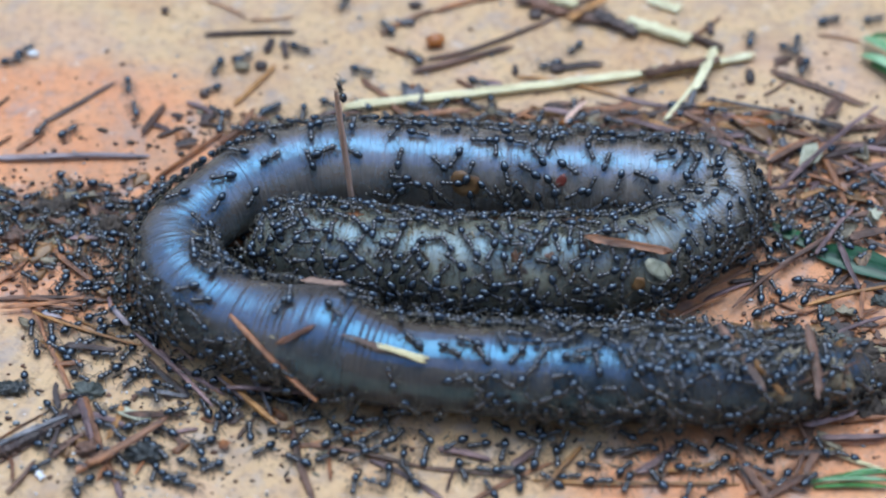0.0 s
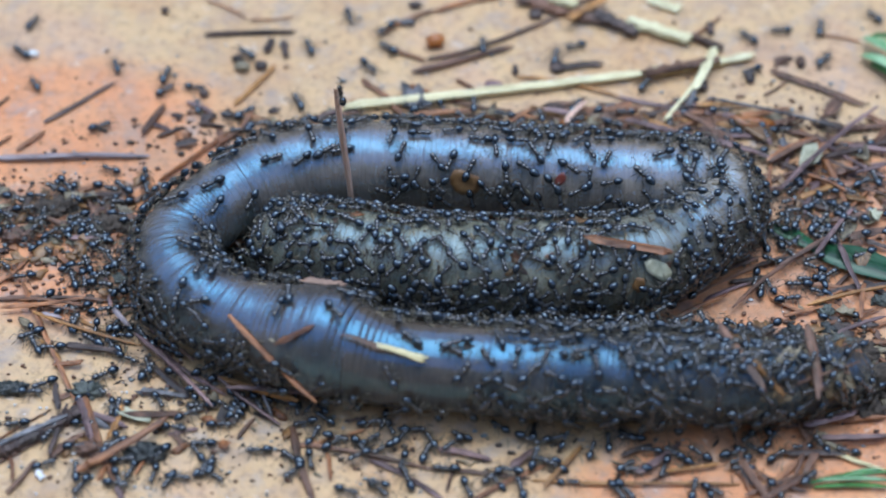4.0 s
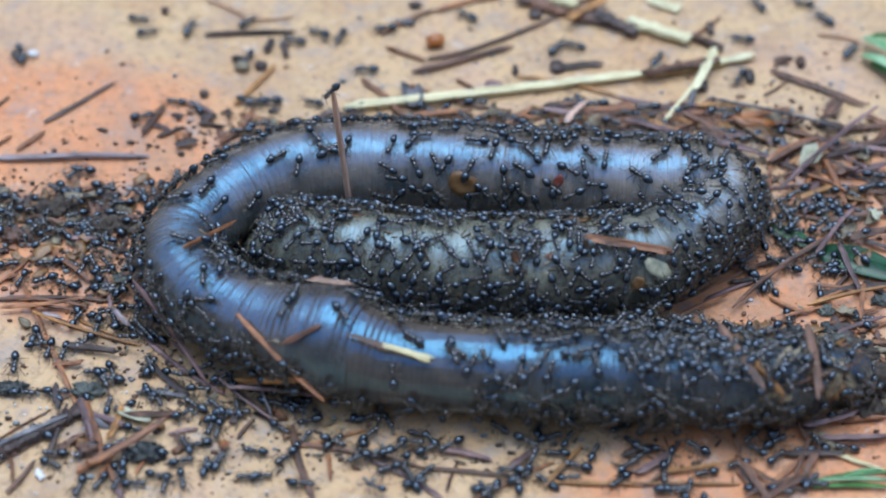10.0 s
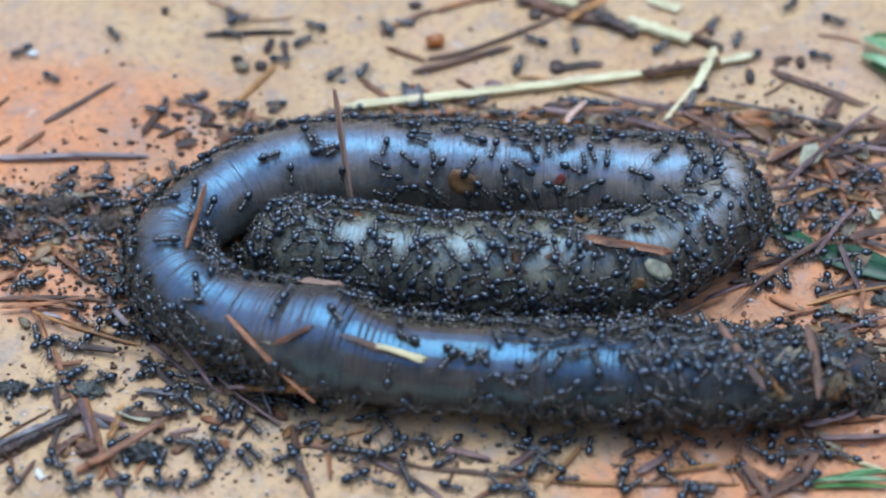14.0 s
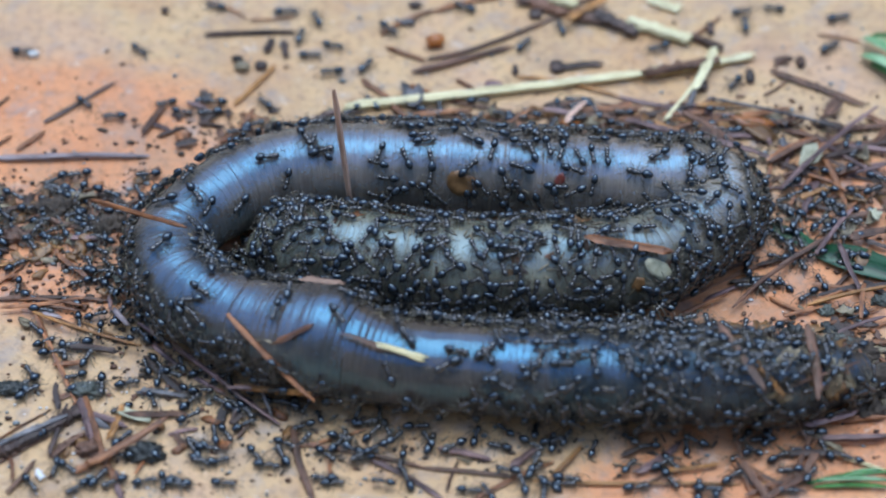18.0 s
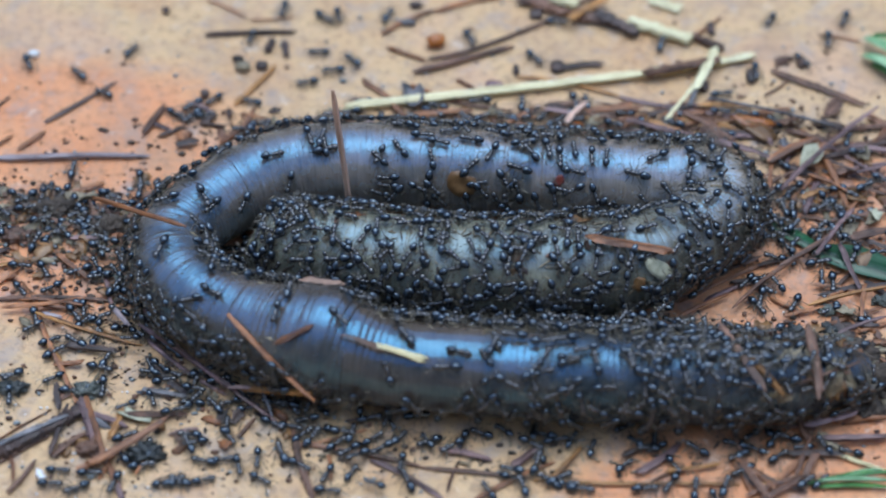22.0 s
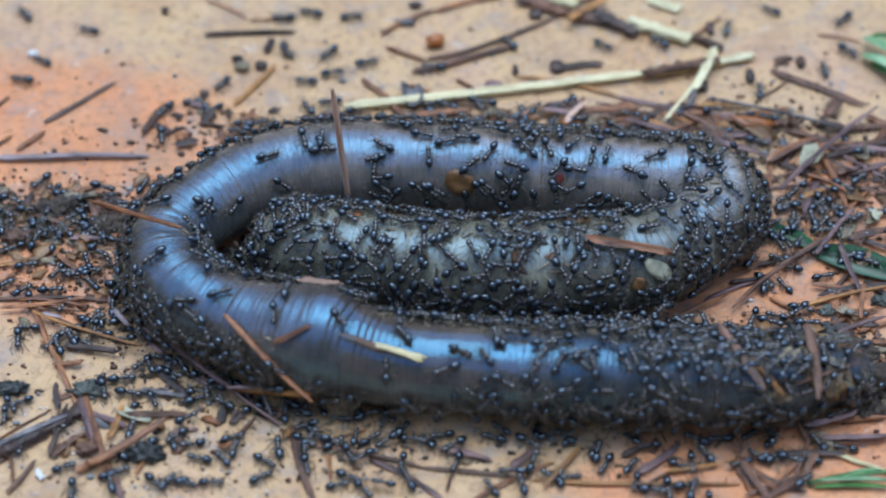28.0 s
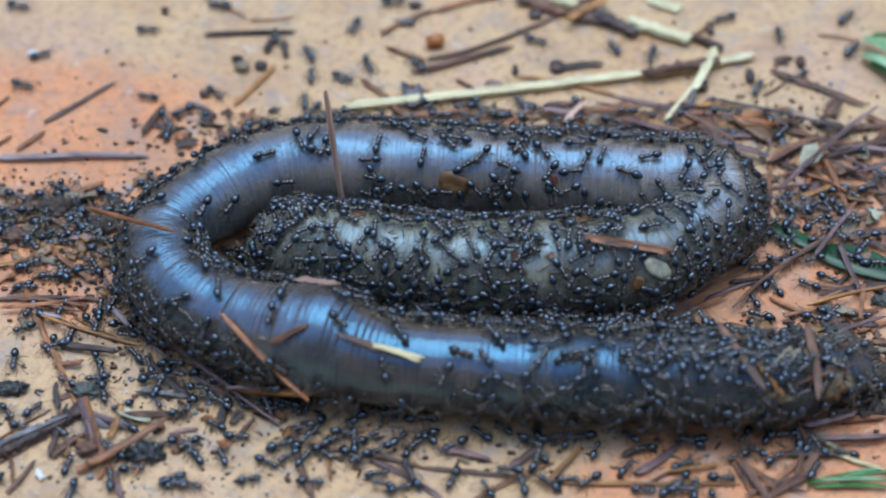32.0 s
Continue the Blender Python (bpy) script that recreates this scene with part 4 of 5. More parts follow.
ride(stalk("pine_needle", (33.3, -23.6, 9.9), (37.4, -26.3, 9.2), 0.49, grey, 0.02, 0.5, 0.8, "pale grey needle bit lying on the worm's end", "needle", "litter on the worm"), 0.935)
ride(stalk("pine_needle", (-10.5, 3.3, 2.0), (-12.1, 3.9, 21.5), 0.82, stick_pink, 0.015, 0.8, 1.0, "pinkish brown needle standing upright against the worm", "needle", "litter on the worm"), 0.400)

# needles that the ants drag about: words, material, length, width, rows of seconds, middle, direction
DRAG_A = ("rust-brown needle dragged over the worm by ants", rust, 11.5, 0.64, ((0.0, -31.2, 15.9, 0.5, 0.68, 0.74, 0.01),
    (6.0, -30.6, 14.9, 0.5, 0.68, 0.74, 0.01),
    (8.0, -31.2, -3.5, 10.0, 0.46, 0.89, 0.00),
    (9.0, -28.4, -5.9, 10.1, 0.50, 0.85, -0.17),
    (10.0, -26.5, -6.7, 9.1, 0.44, 0.80, -0.41),
    (11.0, -24.8, -7.6, 8.0, 0.81, 0.12, -0.57),
    (12.0, -24.4, -8.1, 9.2, 0.93, 0.22, -0.29),
    (13.0, -28.1, -4.3, 10.1, 0.16, 0.98, -0.07),
    (14.0, -28.1, -4.7, 10.1, 0.11, 0.99, -0.07),
    (15.5, -30.7, -5.4, 10.5, 0.69, 0.66, -0.29),
    (17.0, -34.4, -5.4, 11.0, 0.96, -0.27, -0.11),
    (25.0, -34.5, -4.9, 10.8, 0.94, -0.33, -0.08),
    (32.0, -35.6, -5.5, 10.3, 0.92, -0.38, 0.05)))
DRAG_B = ("purplish needle dragged over the paving by ants", plum, 14.7, 0.70, ((0.0, -30.1, -20.4, 0.4, 0.66, -0.75, 0.00),
    (8.0, -30.1, -20.4, 0.4, 0.66, -0.75, 0.00),
    (10.0, -30.5, -17.2, 3.0, 0.59, -0.63, -0.50),
    (13.0, -30.2, -17.9, 3.2, 0.57, -0.70, -0.43),
    (15.0, -29.9, -16.5, 0.4, 0.62, -0.78, 0.00),
    (17.0, -29.3, -18.0, 0.4, 0.75, -0.66, 0.00),
    (32.0, -28.9, -18.5, 0.4, 0.75, -0.66, 0.00)))
DRAG_C = ("amber-tipped needle dragged to the worm's flank by ants", amber, 9.8, 0.72, (
    (0.0, -21.4, -25.2, 1.7, 0.68, -0.73, 0.00),
    (3.0, -20.5, -23.9, 1.7, 0.91, -0.41, 0.00),
    (6.0, -20.4, -23.5, 1.7, 0.96, -0.27, -0.00),
    (8.0, -20.0, -23.8, 1.7, 0.98, -0.19, 0.00),
    (10.0, -19.0, -24.5, 4.2, 0.83, -0.36, 0.42),
    (12.0, -19.0, -24.6, 4.0, 0.85, -0.36, 0.38),
    (14.0, -19.0, -25.0, 3.4, 0.89, -0.32, 0.32),
    (17.0, -18.8, -24.9, 3.0, 0.92, -0.32, 0.23),
    (20.0, -18.7, -25.0, 3.2, 0.91, -0.33, 0.26),
    (25.0, -18.8, -25.0, 2.9, 0.93, -0.30, 0.23),
    (32.0, -18.8, -25.0, 2.9, 0.93, -0.30, 0.23)))


def dragged(words, mat, length, width, rows, lift=0.0):
    ob = stalk("pine_needle", (0, 0, 0), (length, 0, 0), width, mat, 0.02, 0.8, 0.85, words, "needle", "dragged needles")
    keys = []
    for t, x, y, z, dx, dy, dz in rows:
        fwd = Vector((dx, dy, dz)).normalized()
        side = Vector((0, 0, 1)).cross(fwd).normalized()
        start = Vector((x, y, z + lift)) - fwd * (length / 2)
        keys.append((t, Matrix.Translation(start * MM) @ Matrix((fwd, side, fwd.cross(side))).transposed().to_4x4()))
    ob.matrix_world = keys[0][1]
    return ob, keys


towed = [dragged(*DRAG_A), dragged(*DRAG_B, 1.0), dragged(*DRAG_C)]


def scrap(x, y, z, size, mat, words, seed, tilt=25.0, category="leaf scrap", ragged=0.4, slim=2.6):
    """A thin torn scrap of leaf or bark, curled, with a ragged outline."""
    r = random.Random(seed)
    n, verts, faces = 11, [], []
    curl, long = r.uniform(-0.55, 0.55) * (0.2 if ragged > 0.6 else 1.0), r.uniform(0.46 * slim, slim)
    edge = [r.uniform(ragged, 1.2) for _ in range(n)]
    for top in (0.045, -0.045):
        verts.append((0, 0, top * size))
        for ring in (0.5, 1.0):
            for k in range(n):
                a = 2 * math.pi * k / n
                u, w = math.cos(a) * ring * edge[k] * long, math.sin(a) * ring * edge[k]
                verts.append((u * size * 0.5, w * size * 0.5, (curl * w * w + 0.12 * curl * u * u + top) * size))
    half = 1 + 2 * n
    for k in range(n):
        q = (k + 1) % n
        faces += [(0, 1 + k, 1 + q), (1 + k, 1 + n + k, 1 + n + q, 1 + q)]
        faces += [(half, half + 1 + q, half + 1 + k), (half + 1 + k, half + 1 + q, half + 1 + n + q, half + 1 + n + k)]
        faces.append((1 + n + k, half + 1 + n + k, half + 1 + n + q, 1 + n + q))
    ob = new("leaf_scrap", mesh_of("leaf_scrap", verts, faces, mat))
    ob.matrix_world = pose(x * MM, y * MM, z * MM, r.uniform(-tilt, tilt), r.uniform(-tilt, tilt), r.uniform(0, 360))
    return tagged(ob, words, category, "leaf scraps")


def flake(sh, theta, size, mat, words, seed):
    ob = scrap(0, 0, 0, size, mat, words, seed, 4.0, "flake", 0.8, 1.4)
    ob.matrix_world = on_body(sh, radians(theta), 0.0, 0.0, 0.35) @ ob.matrix_world
    ride(ob, sh)


flake(0.431, 62, 3.0, flake_brown, "translucent brown flake on the worm", 731)
flake(0.380, 51, 1.7, flake_red, "dark red flake on the worm", 705)
flake(0.211, -54, 3.1, pale_olive, "pale translucent flake on the worm", 714)
flake(0.203, -68, 1.5, flake_brown, "small brown flake on the worm", 734)


SCRAPS = ((bark, "torn brown leaf scrap lying in the litter"), (flake_brown, "torn amber-brown leaf scrap lying in the litter"), (grime, "torn olive leaf scrap lying in the litter"),
          (rust, "torn rust-brown bark scrap lying in the litter"), (dark, "torn blackish leaf scrap lying in the litter"))


def scraps(count, cx, cy, sx, sy, low, high, seed):
    r = random.Random(seed)
    made = 0
    while made < count:
        x, y = r.gauss(cx, sx), r.gauss(cy, sy)
        if clear_of_worm(x, y) < 0.4:
            continue
        made += 1
        mat, words = r.choice(SCRAPS)
        size = r.uniform(low, high)
        scrap(x, y, 0.15 * size + 0.15, size, mat, words, seed * 1000 + made)


scrap(45.2, 14.7, 0.9, 2.7, pale_olive, "pale yellowish leaf fragment among the litter", 902, 14.0, "leaf")
scrap(44.0, 34.5, 0.5, 2.3, bark, "curled brown bark fragment on the paving", 903, 14.0, "bark")
scrap(-4.0, 26.5, 0.5, 2.7, grey, "pale grey leaf fragment beside the straw", 904, 14.0, "leaf")
scrap(23.5, 17.5, 0.5, 2.2, pale_olive, "pale yellowish leaf fragment among the litter", 905, 14.0, "leaf")
scrap(-34.6, -26.1, 0.5, 2.0, pale_olive, "pale olive leaf fragment on the clay paving", 908, 10.0, "leaf")
scrap(-39.3, -30.4, 0.5, 1.9, flake_brown, "amber-brown husk fragment among the needles", 909, 14.0, "husk")
scrap(48.0, 21.2, 0.8, 2.6, dark, "torn blackish leaf scrap lying in the litter", 910, 14.0)
scrap(32.8, 20.7, 0.8, 3.0, bark, "torn brown leaf scrap lying in the litter", 911, 14.0)
scrap(39.1, 20.2, 0.8, 3.0, flake_brown, "torn amber-brown leaf scrap lying in the litter", 912, 14.0)
scrap(-38.0, -27.0, 0.5, 1.9, grey, "pale grey-green leaf fragment on the paving", 906, 14.0, "leaf")
scrap(46.2, -11.3, 0.8, 1.9, grime, "olive grey leaf scrap lying in the litter", 921, 14.0, "leaf scrap")
scrap(33.6, -13.2, 1.0, 2.2, flake_brown, "torn amber-brown leaf scrap lying in the litter", 922, 14.0, "leaf scrap")
scrap(36.1, -14.1, 1.0, 2.0, flake_brown, "torn amber-brown leaf scrap lying in the litter", 923, 14.0, "leaf scrap")
scrap(41.9, -14.7, 1.6, 2.3, flake_brown, "torn amber-brown leaf scrap lying in the litter", 924, 40.0, "leaf scrap")
scrap(51.5, 5.0, 0.8, 1.4, pale_olive, "pale tan leaf fragment among the litter", 925, 14.0, "leaf scrap")
scrap(38.5, 21.7, 0.9, 2.4, seed_amber, "wet orange-brown leaf scrap behind the worm", 926, 14.0, "leaf scrap")
scrap(15.9, 20.9, 0.9, 2.2, seed_amber, "wet orange-brown leaf scrap behind the worm", 927, 14.0, "leaf scrap")
scrap(42.1, 18.1, 0.8, 1.6, grey, "grey weathered leaf scrap lying in the litter", 928, 14.0, "leaf scrap")
scrap(-43.5, -34.6, 0.5, 1.3, white_grit, "white paper-like flake on the clay paving", 929, 14.0, "flake")
scraps(46, -45.0, 4.5, 6.5, 3.0, 0.9, 2.4, 61)
scraps(20, 51, 5, 4, 4, 1.0, 2.6, 61)
scraps(26, -45, 3, 6, 4, 0.8, 2.2, 62)
scraps(16, -41.0, -6.0, 4.0, 4.0, 0.8, 1.8, 62)
scraps(22, 45.0, 14.0, 7.0, 5.0, 0.8, 1.9, 63)
scraps(60, 12.0, 21.5, 17.0, 1.6, 0.7, 1.7, 64)
scraps(14, -26.0, 20.0, 6.0, 2.0, 0.8, 1.9, 69)
scraps(34, 46.0, -19.0, 3.5, 4.0, 1.0, 2.6, 65)
scraps(16, 27.0, -16.5, 9.0, 1.5, 0.9, 2.0, 66)
scraps(16, -28.0, -25.0, 8.0, 4.0, 0.8, 1.7, 67)
sr = random.Random(68)
for k in range(30):       # scraps caught on the worm's outer end
    sh, th = sr.uniform(0.92, 0.99), radians(sr.uniform(-75, 60))
    mat, words = sr.choice(SCRAPS[:3])
    ob = scrap(0, 0, 0, sr.uniform(1.0, 2.4), mat, words.replace("lying in the litter", "stuck on the worm's end"), 6800 + k, 12.0)
    ob.matrix_world = on_body(sh, th, sr.uniform(-3, 3), 0.0, 0.25) @ ob.matrix_world
    ride(ob, sh)
for k in range(20):       # and on its inner strand
    sh, th = sr.uniform(0.02, 0.22), radians(sr.uniform(-75, 40))
    mat, words = sr.choice(SCRAPS)
    ob = scrap(0, 0, 0, sr.uniform(0.6, 1.5), mat, words.replace("lying in the litter", "stuck on the worm"), 6900 + k, 12.0)
    ob.matrix_world = on_body(sh, th, sr.uniform(-3, 3), 0.0, 0.1) @ ob.matrix_world
    ride(ob, sh)


def crumbs(name, spots, mat, label, seed, low=0.15, high=0.5):
    """Countless loose crumbs in one mesh. spots: x, y, spread x, spread y, how many."""
    r = random.Random(seed)
    pieces = []
    for cx, cy, sx, sy, n in spots:
        for _ in range(n):
            x, y = cx + r.gauss(0, sx), cy + r.gauss(0, sy)
            q = r.uniform(low, high) * r.uniform(0.5, 1.0)
            if clear_of_worm(x, y) < -0.5:
                continue
            pieces.append(blob(x, y, q * 0.5, q * r.uniform(0.8, 1.5), q, q * 0.75, 4, 6, 0.2, r))
    v, f = joined(*pieces)
    return tagged(new(name, mesh_of(name, v, f, mat)), label, "crumbs", kind="stuff")


crumbs("soil_crumbs", ((-47, 4.5, 6, 2.6, 300), (-40, -5, 4, 5, 110), (-6, 20.5, 20, 1.6, 260), (22, 20, 11, 2, 280), (42, 12, 7, 7, 170), (-30, -16, 6, 4, 110),
                       (0, -31, 24, 2.5, 120), (45, -20, 5, 4, 160), (0, 0, 20, 1.2, 340), (-24, -8, 3, 4, 100), (24, -16, 14, 2, 480)),
       soil, "dark damp soil crumbs strewn round the worm", 21, 0.1, 0.42)
crumbs("litter_crumbs", ((-30, -25, 14, 8, 240), (0, 0, 45, 30, 260), (44, 14, 9, 10, 330), (-44, 3, 9, 6, 520), (12, 21.5, 18, 1.7, 800), (-26, 19, 6, 1.8, 120), (44, -18, 6, 4, 240), (22, -16, 14, 2, 300)),
       bark, "fine brown litter crumbs on the clay paving", 22, 0.12, 0.4)
crumbs("pale_grains", ((-35, -30, 12, 7, 40), (0, 5, 45, 30, 50), (35, -20, 12, 10, 30), (-42, -28, 8, 6, 45)), white_grit, "tiny pale grains on the clay paving", 23, 0.1, 0.25)


crumbs("grey_grains", ((-30, -27, 13, 7, 130), (-44, 3, 8, 5, 160), (0, -30, 24, 3, 60), (0, 33, 40, 8, 60), (40, 10, 9, 10, 50)), grain_grey, "tiny greenish grey wet grains on the clay paving", 24, 0.1, 0.4)


# ---- ants ----
def leg_path(x, out, lead, reach, high):
    """Hip, knee, ankle and toe of a leg at the thorax's place x."""
    return [(x, 0.12 * out, 0.52), (x + lead * 0.45, 0.62 * out * reach, 0.52 + high), (x + lead * 0.95, 1.02 * out * reach, 0.22), (x + lead * 1.15, 1.3 * out * reach, 0.02)]


def gaster(tilt):
    """The abdomen: a plump drop, blunt in front and pointed behind."""
    v, f = blob(0, 0, 0, 0.63, 0.46, 0.44, 9, 12, 0, random, 0.8)
    w = []
    for x, y, z in v:
        k = 1.06 if x > 0 else 1.0 + 0.45 * x
        w.append((x - 0.98, y * k + tilt - 0.35 * tilt * x, (z + 0.05) * k + 0.60 + 0.5 * tilt))
    return w, f


def build_ant(seed):
    r = random.Random(seed)
    root = new("ant", None)
    tagged(root, "small glossy black ant crawling about the worm", "ant", "ants feeding on the worm")
    hd = r.uniform(-0.1, 0.1)
    head = joined(blob(0.92, hd, 0.58, 0.40, 0.36, 0.30, 7, 10, 0, r, 0.8), blob(1.30, 0.1 + hd, 0.5, 0.14, 0.05, 0.06, 4, 5), blob(1.30, -0.1 + hd, 0.5, 0.14, 0.05, 0.06, 4, 5))
    part("head", mesh_of("head", *head, ant_dull), root)
    thorax = joined(blob(0.36, 0, 0.62, 0.38, 0.29, 0.28, 6, 9), blob(-0.03, 0, 0.58, 0.34, 0.25, 0.25, 6, 9), blob(-0.42, 0, 0.55, 0.13, 0.12, 0.17, 5, 7), blob(-0.6, 0, 0.52, 0.12, 0.1, 0.12, 5, 7))
    part("thorax", mesh_of("thorax", *thorax, ant_dull), root)
    tilt = r.uniform(-0.12, 0.12)
    part("abdomen", mesh_of("abdomen", *gaster(tilt), ant_black), root, "shiny rounded abdomen")
    for x, lead in ((0.48, 0.62), (0.24, -0.1), (0.02, -0.85)):
        for out in (-1, 1):
            p = leg_path(x, out, lead + r.uniform(-0.22, 0.22), r.uniform(0.8, 1.05), r.uniform(0.2, 0.4))
            part("leg", mesh_of("leg", *loft(p, (0.058, 0.048, 0.036, 0.024), 5), ant_leg), root)
    for out in (-1, 1):
        k = r.uniform(0.7, 1.2)
        p = [(1.3, 0.14 * out + hd, 0.7), (1.55, 0.5 * out * k + hd, 0.85), (1.95, 0.55 * out * k + hd, 0.6), (2.15, 0.45 * out * k + hd, 0.35)]
        part("antenna", mesh_of("antenna", *loft(p, (0.04, 0.036, 0.042, 0.046), 5), ant_leg), root)
    return root


def ant_lump(seed):
    """One whole ant as plain geometry, for the densest crowd."""
    r = random.Random(seed)
    pieces = [blob(0.92, 0, 0.58, 0.40, 0.36, 0.30, 6, 8, 0, r, 0.8), blob(0.36, 0, 0.62, 0.38, 0.29, 0.28, 5, 7), blob(-0.03, 0, 0.58, 0.34, 0.25, 0.25, 5, 7),
              blob(-0.5, 0, 0.55, 0.2, 0.12, 0.15, 4, 6)]
    abdomen = gaster(r.uniform(-0.15, 0.15))
    legs = []
    for x, lead in ((0.48, 0.62), (0.24, -0.1), (0.02, -0.85)):
        for out in (-1, 1):
            legs.append(loft(leg_path(x, out, lead + r.uniform(-0.3, 0.3), r.uniform(0.75, 1.05), r.uniform(0.2, 0.45)), (0.058, 0.048, 0.036, 0.024), 4, 1.0, False))
    for out in (-1, 1):
        k = r.uniform(0.7, 1.2)
        legs.append(loft([(1.3, 0.14 * out, 0.7), (1.55, 0.5 * out * k, 0.85), (2.1, 0.5 * out * k, 0.45)], (0.05, 0.045, 0.05), 4, 1.0, False))
    front, limbs = joined(*pieces), joined(*legs)
    return (*joined(abdomen, limbs, front), [0] * len(abdomen[1]) + [1] * len(limbs[1]) + [4] * len(front[1]))


TIMES = [float(k) for k in range(0, 33)]
MODELS = [build_ant(40 + k) for k in range(6)]
SPARE = list(MODELS)
crawl = []          # (ant, rows)
steppers = []       # ants whose legs are seen to step
ar = random.Random(5)
taken = [Vector((15.7 + 1.02 * k, -10.1 - 0.05 * k, 12.1 - 0.19 * k)) for k in range(11)]      # kept clear: the bark strip
taken += [Vector((24.2, -11.8, 8.5)), Vector((22.0, -12.7, 7.8))]
taken += [Vector((-23.4 + 0.98 * k, -19.6 - 0.85 * k, 9.6 - 0.5 * k)) for k in range(11)]       # and the needles and straw on the front strand
taken += [Vector((-18.0 + 1.1 * k, -23.6 + 0.2 * k, 9.4 + 0.4 * k)) for k in range(5)] + [Vector((-9.0 + 1.5 * k, -24.2 - 0.35 * k, 10.6 - 0.3 * k)) for k in range(6)]


def crowded(m, gap):
    """True where another ant already sits closer than gap mm; otherwise takes the place."""
    p = m.translation / MM
    if any((p - q).length_squared < gap * gap for q in taken):
        return True
    taken.append(p)
    return False


def next_ant(m, size):
    """The next ant: the models themselves first, then copies of them."""
    if SPARE:
        ob = SPARE.pop()
        ob.matrix_world = m
    else:
        ob = copy_thing(ar.choice(MODELS), m)
    ob.scale = (size, size, size)
    return ob


def ants_on_worm(count, s0, s1, th0, th1, pace=0.35, swarm=False):
    """Ants on the skin between two shares of the worm's length and two angles from its top (degrees)."""
    for _ in range(count):
        for _ in range(14):
            s, th, al = ar.uniform(s0, s1), radians(ar.uniform(th0, th1)), ar.uniform(-math.pi, math.pi)
            if not crowded(on_body(s, th, al, 0.0), 1.7):
                break
        mover = ar.random() < 0.45
        rows, size = [], ar.uniform(0.86, 1.12)
        for t in TIMES:
            rows.append((t, on_body(s, th, al, t, -0.03)))
            al += ar.gauss(0, 0.35) if mover else ar.gauss(0, 0.08)
            step = pace * (ar.random() if mover else 0.08)
            s = min(max(s + step * math.cos(al) / LENGTH * 1.6, s0), s1)
            th = min(max(th + step * math.sin(al) / 5.0, radians(th0)), radians(th1))
        crawl.append((next_ant(rows[0][1], size), rows))


def ants_on_ground(count, cx, cy, sx, sy, pace=2.0):
    """Ants milling on the paving in a box round cx, cy."""
    placed = 0
    while placed < count:
        x, y = cx + ar.uniform(-sx, sx), cy + ar.uniform(-sy, sy)
        if clear_of_worm(x, y) < 0.9 or (ar.random() < 0.95 and crowded(pose(x * MM, y * MM, 0), 2.2)):
            continue
        placed += 1
        al = ar.uniform(-math.pi, math.pi)
        fast = ar.random()
        size = ar.uniform(0.9, 1.15)
        rows = []
        for t in TIMES:
            rows.append((t, pose(x * MM, y * MM, 0.0, 0, 0, math.degrees(al))))
            al += ar.gauss(0, 0.45)
            for _ in range(6):
                step = pace * (ar.random() if fast > 0.4 else 0.12 * ar.random())
                nx, ny = x + step * math.cos(al), y + step * math.sin(al)
                if abs(nx - cx) < sx * 1.15 and abs(ny - cy) < sy * 1.15 and clear_of_worm(nx, ny) > 0.6:
                    x, y = nx, ny
                    break
                al += 0.24
        ob = tagged(next_ant(rows[0][1], size), "small glossy black ant walking on the clay paving")
        crawl.append((ob, rows))
        if fast > 0.4 and len(steppers) < 36:
            steppers.append((ob, rows))


ants_on_worm(40, 0.30, 0.475, -20, 72)      # back strand
ants_on_worm(20, 0.475, 0.585, -70, 60)     # outer bend
ants_on_worm(8, 0.585, 0.70, -60, 20)
ants_on_worm(5, 0.70, 0.79, -60, 10)
ants_on_worm(22, 0.79, 0.985, -85, 25)      # front strand
ants_on_worm(22, 0.01, 0.20, -70, 30)       # inner strand
ants_on_worm(8, 0.20, 0.30, -80, 80)
ants_on_ground(26, -44, 3, 10, 9)
ants_on_ground(26, -38, -14, 9, 8)
ants_on_ground(34, -29, -28, 17, 7)
ants_on_ground(22, 14, -33, 24, 3.5)
ants_on_ground(8, -33, -33, 8, 3.5, 1.0)
ants_on_ground(12, 42, -8, 6, 4)
ants_on_ground(28, 4, 22.5, 34, 3.0, 1.6)
ants_on_ground(14, 45, 12, 8, 10)
ants_on_ground(10, 44, 4, 8, 6, 1.2)


def trail(*stops):
    """An ant that walks from stop to stop (seconds, x, y), heading the way it goes."""
    r = random.Random(len(crawl))
    ts = [q[0] for q in stops]
    rows, al = [], r.uniform(-3, 3)
    for k in range(65):
        t = 0.5 * k
        x, y = (float(np.interp(t, ts, [q[i] for q in stops])) for i in (1, 2))
        x += 0.25 * math.sin(1.1 * t + len(crawl))
        y += 0.25 * math.sin(0.9 * t + 2.0 * len(crawl))
        if k:
            dx, dy = x - last[0], y - last[1]
            if math.hypot(dx, dy) > 0.12:
                turn = (math.atan2(dy, dx) - al + math.pi) % (2 * math.pi) - math.pi
                al += max(-1.2, min(1.2, turn))
        last = (x, y)
        rows.append((t, pose(x * MM, y * MM, 0, 0, 0, math.degrees(al))))
    ob = tagged(next_ant(rows[0][1], r.uniform(0.95, 1.12)), "small black ant walking on the open clay paving")
    crawl.append((ob, rows))


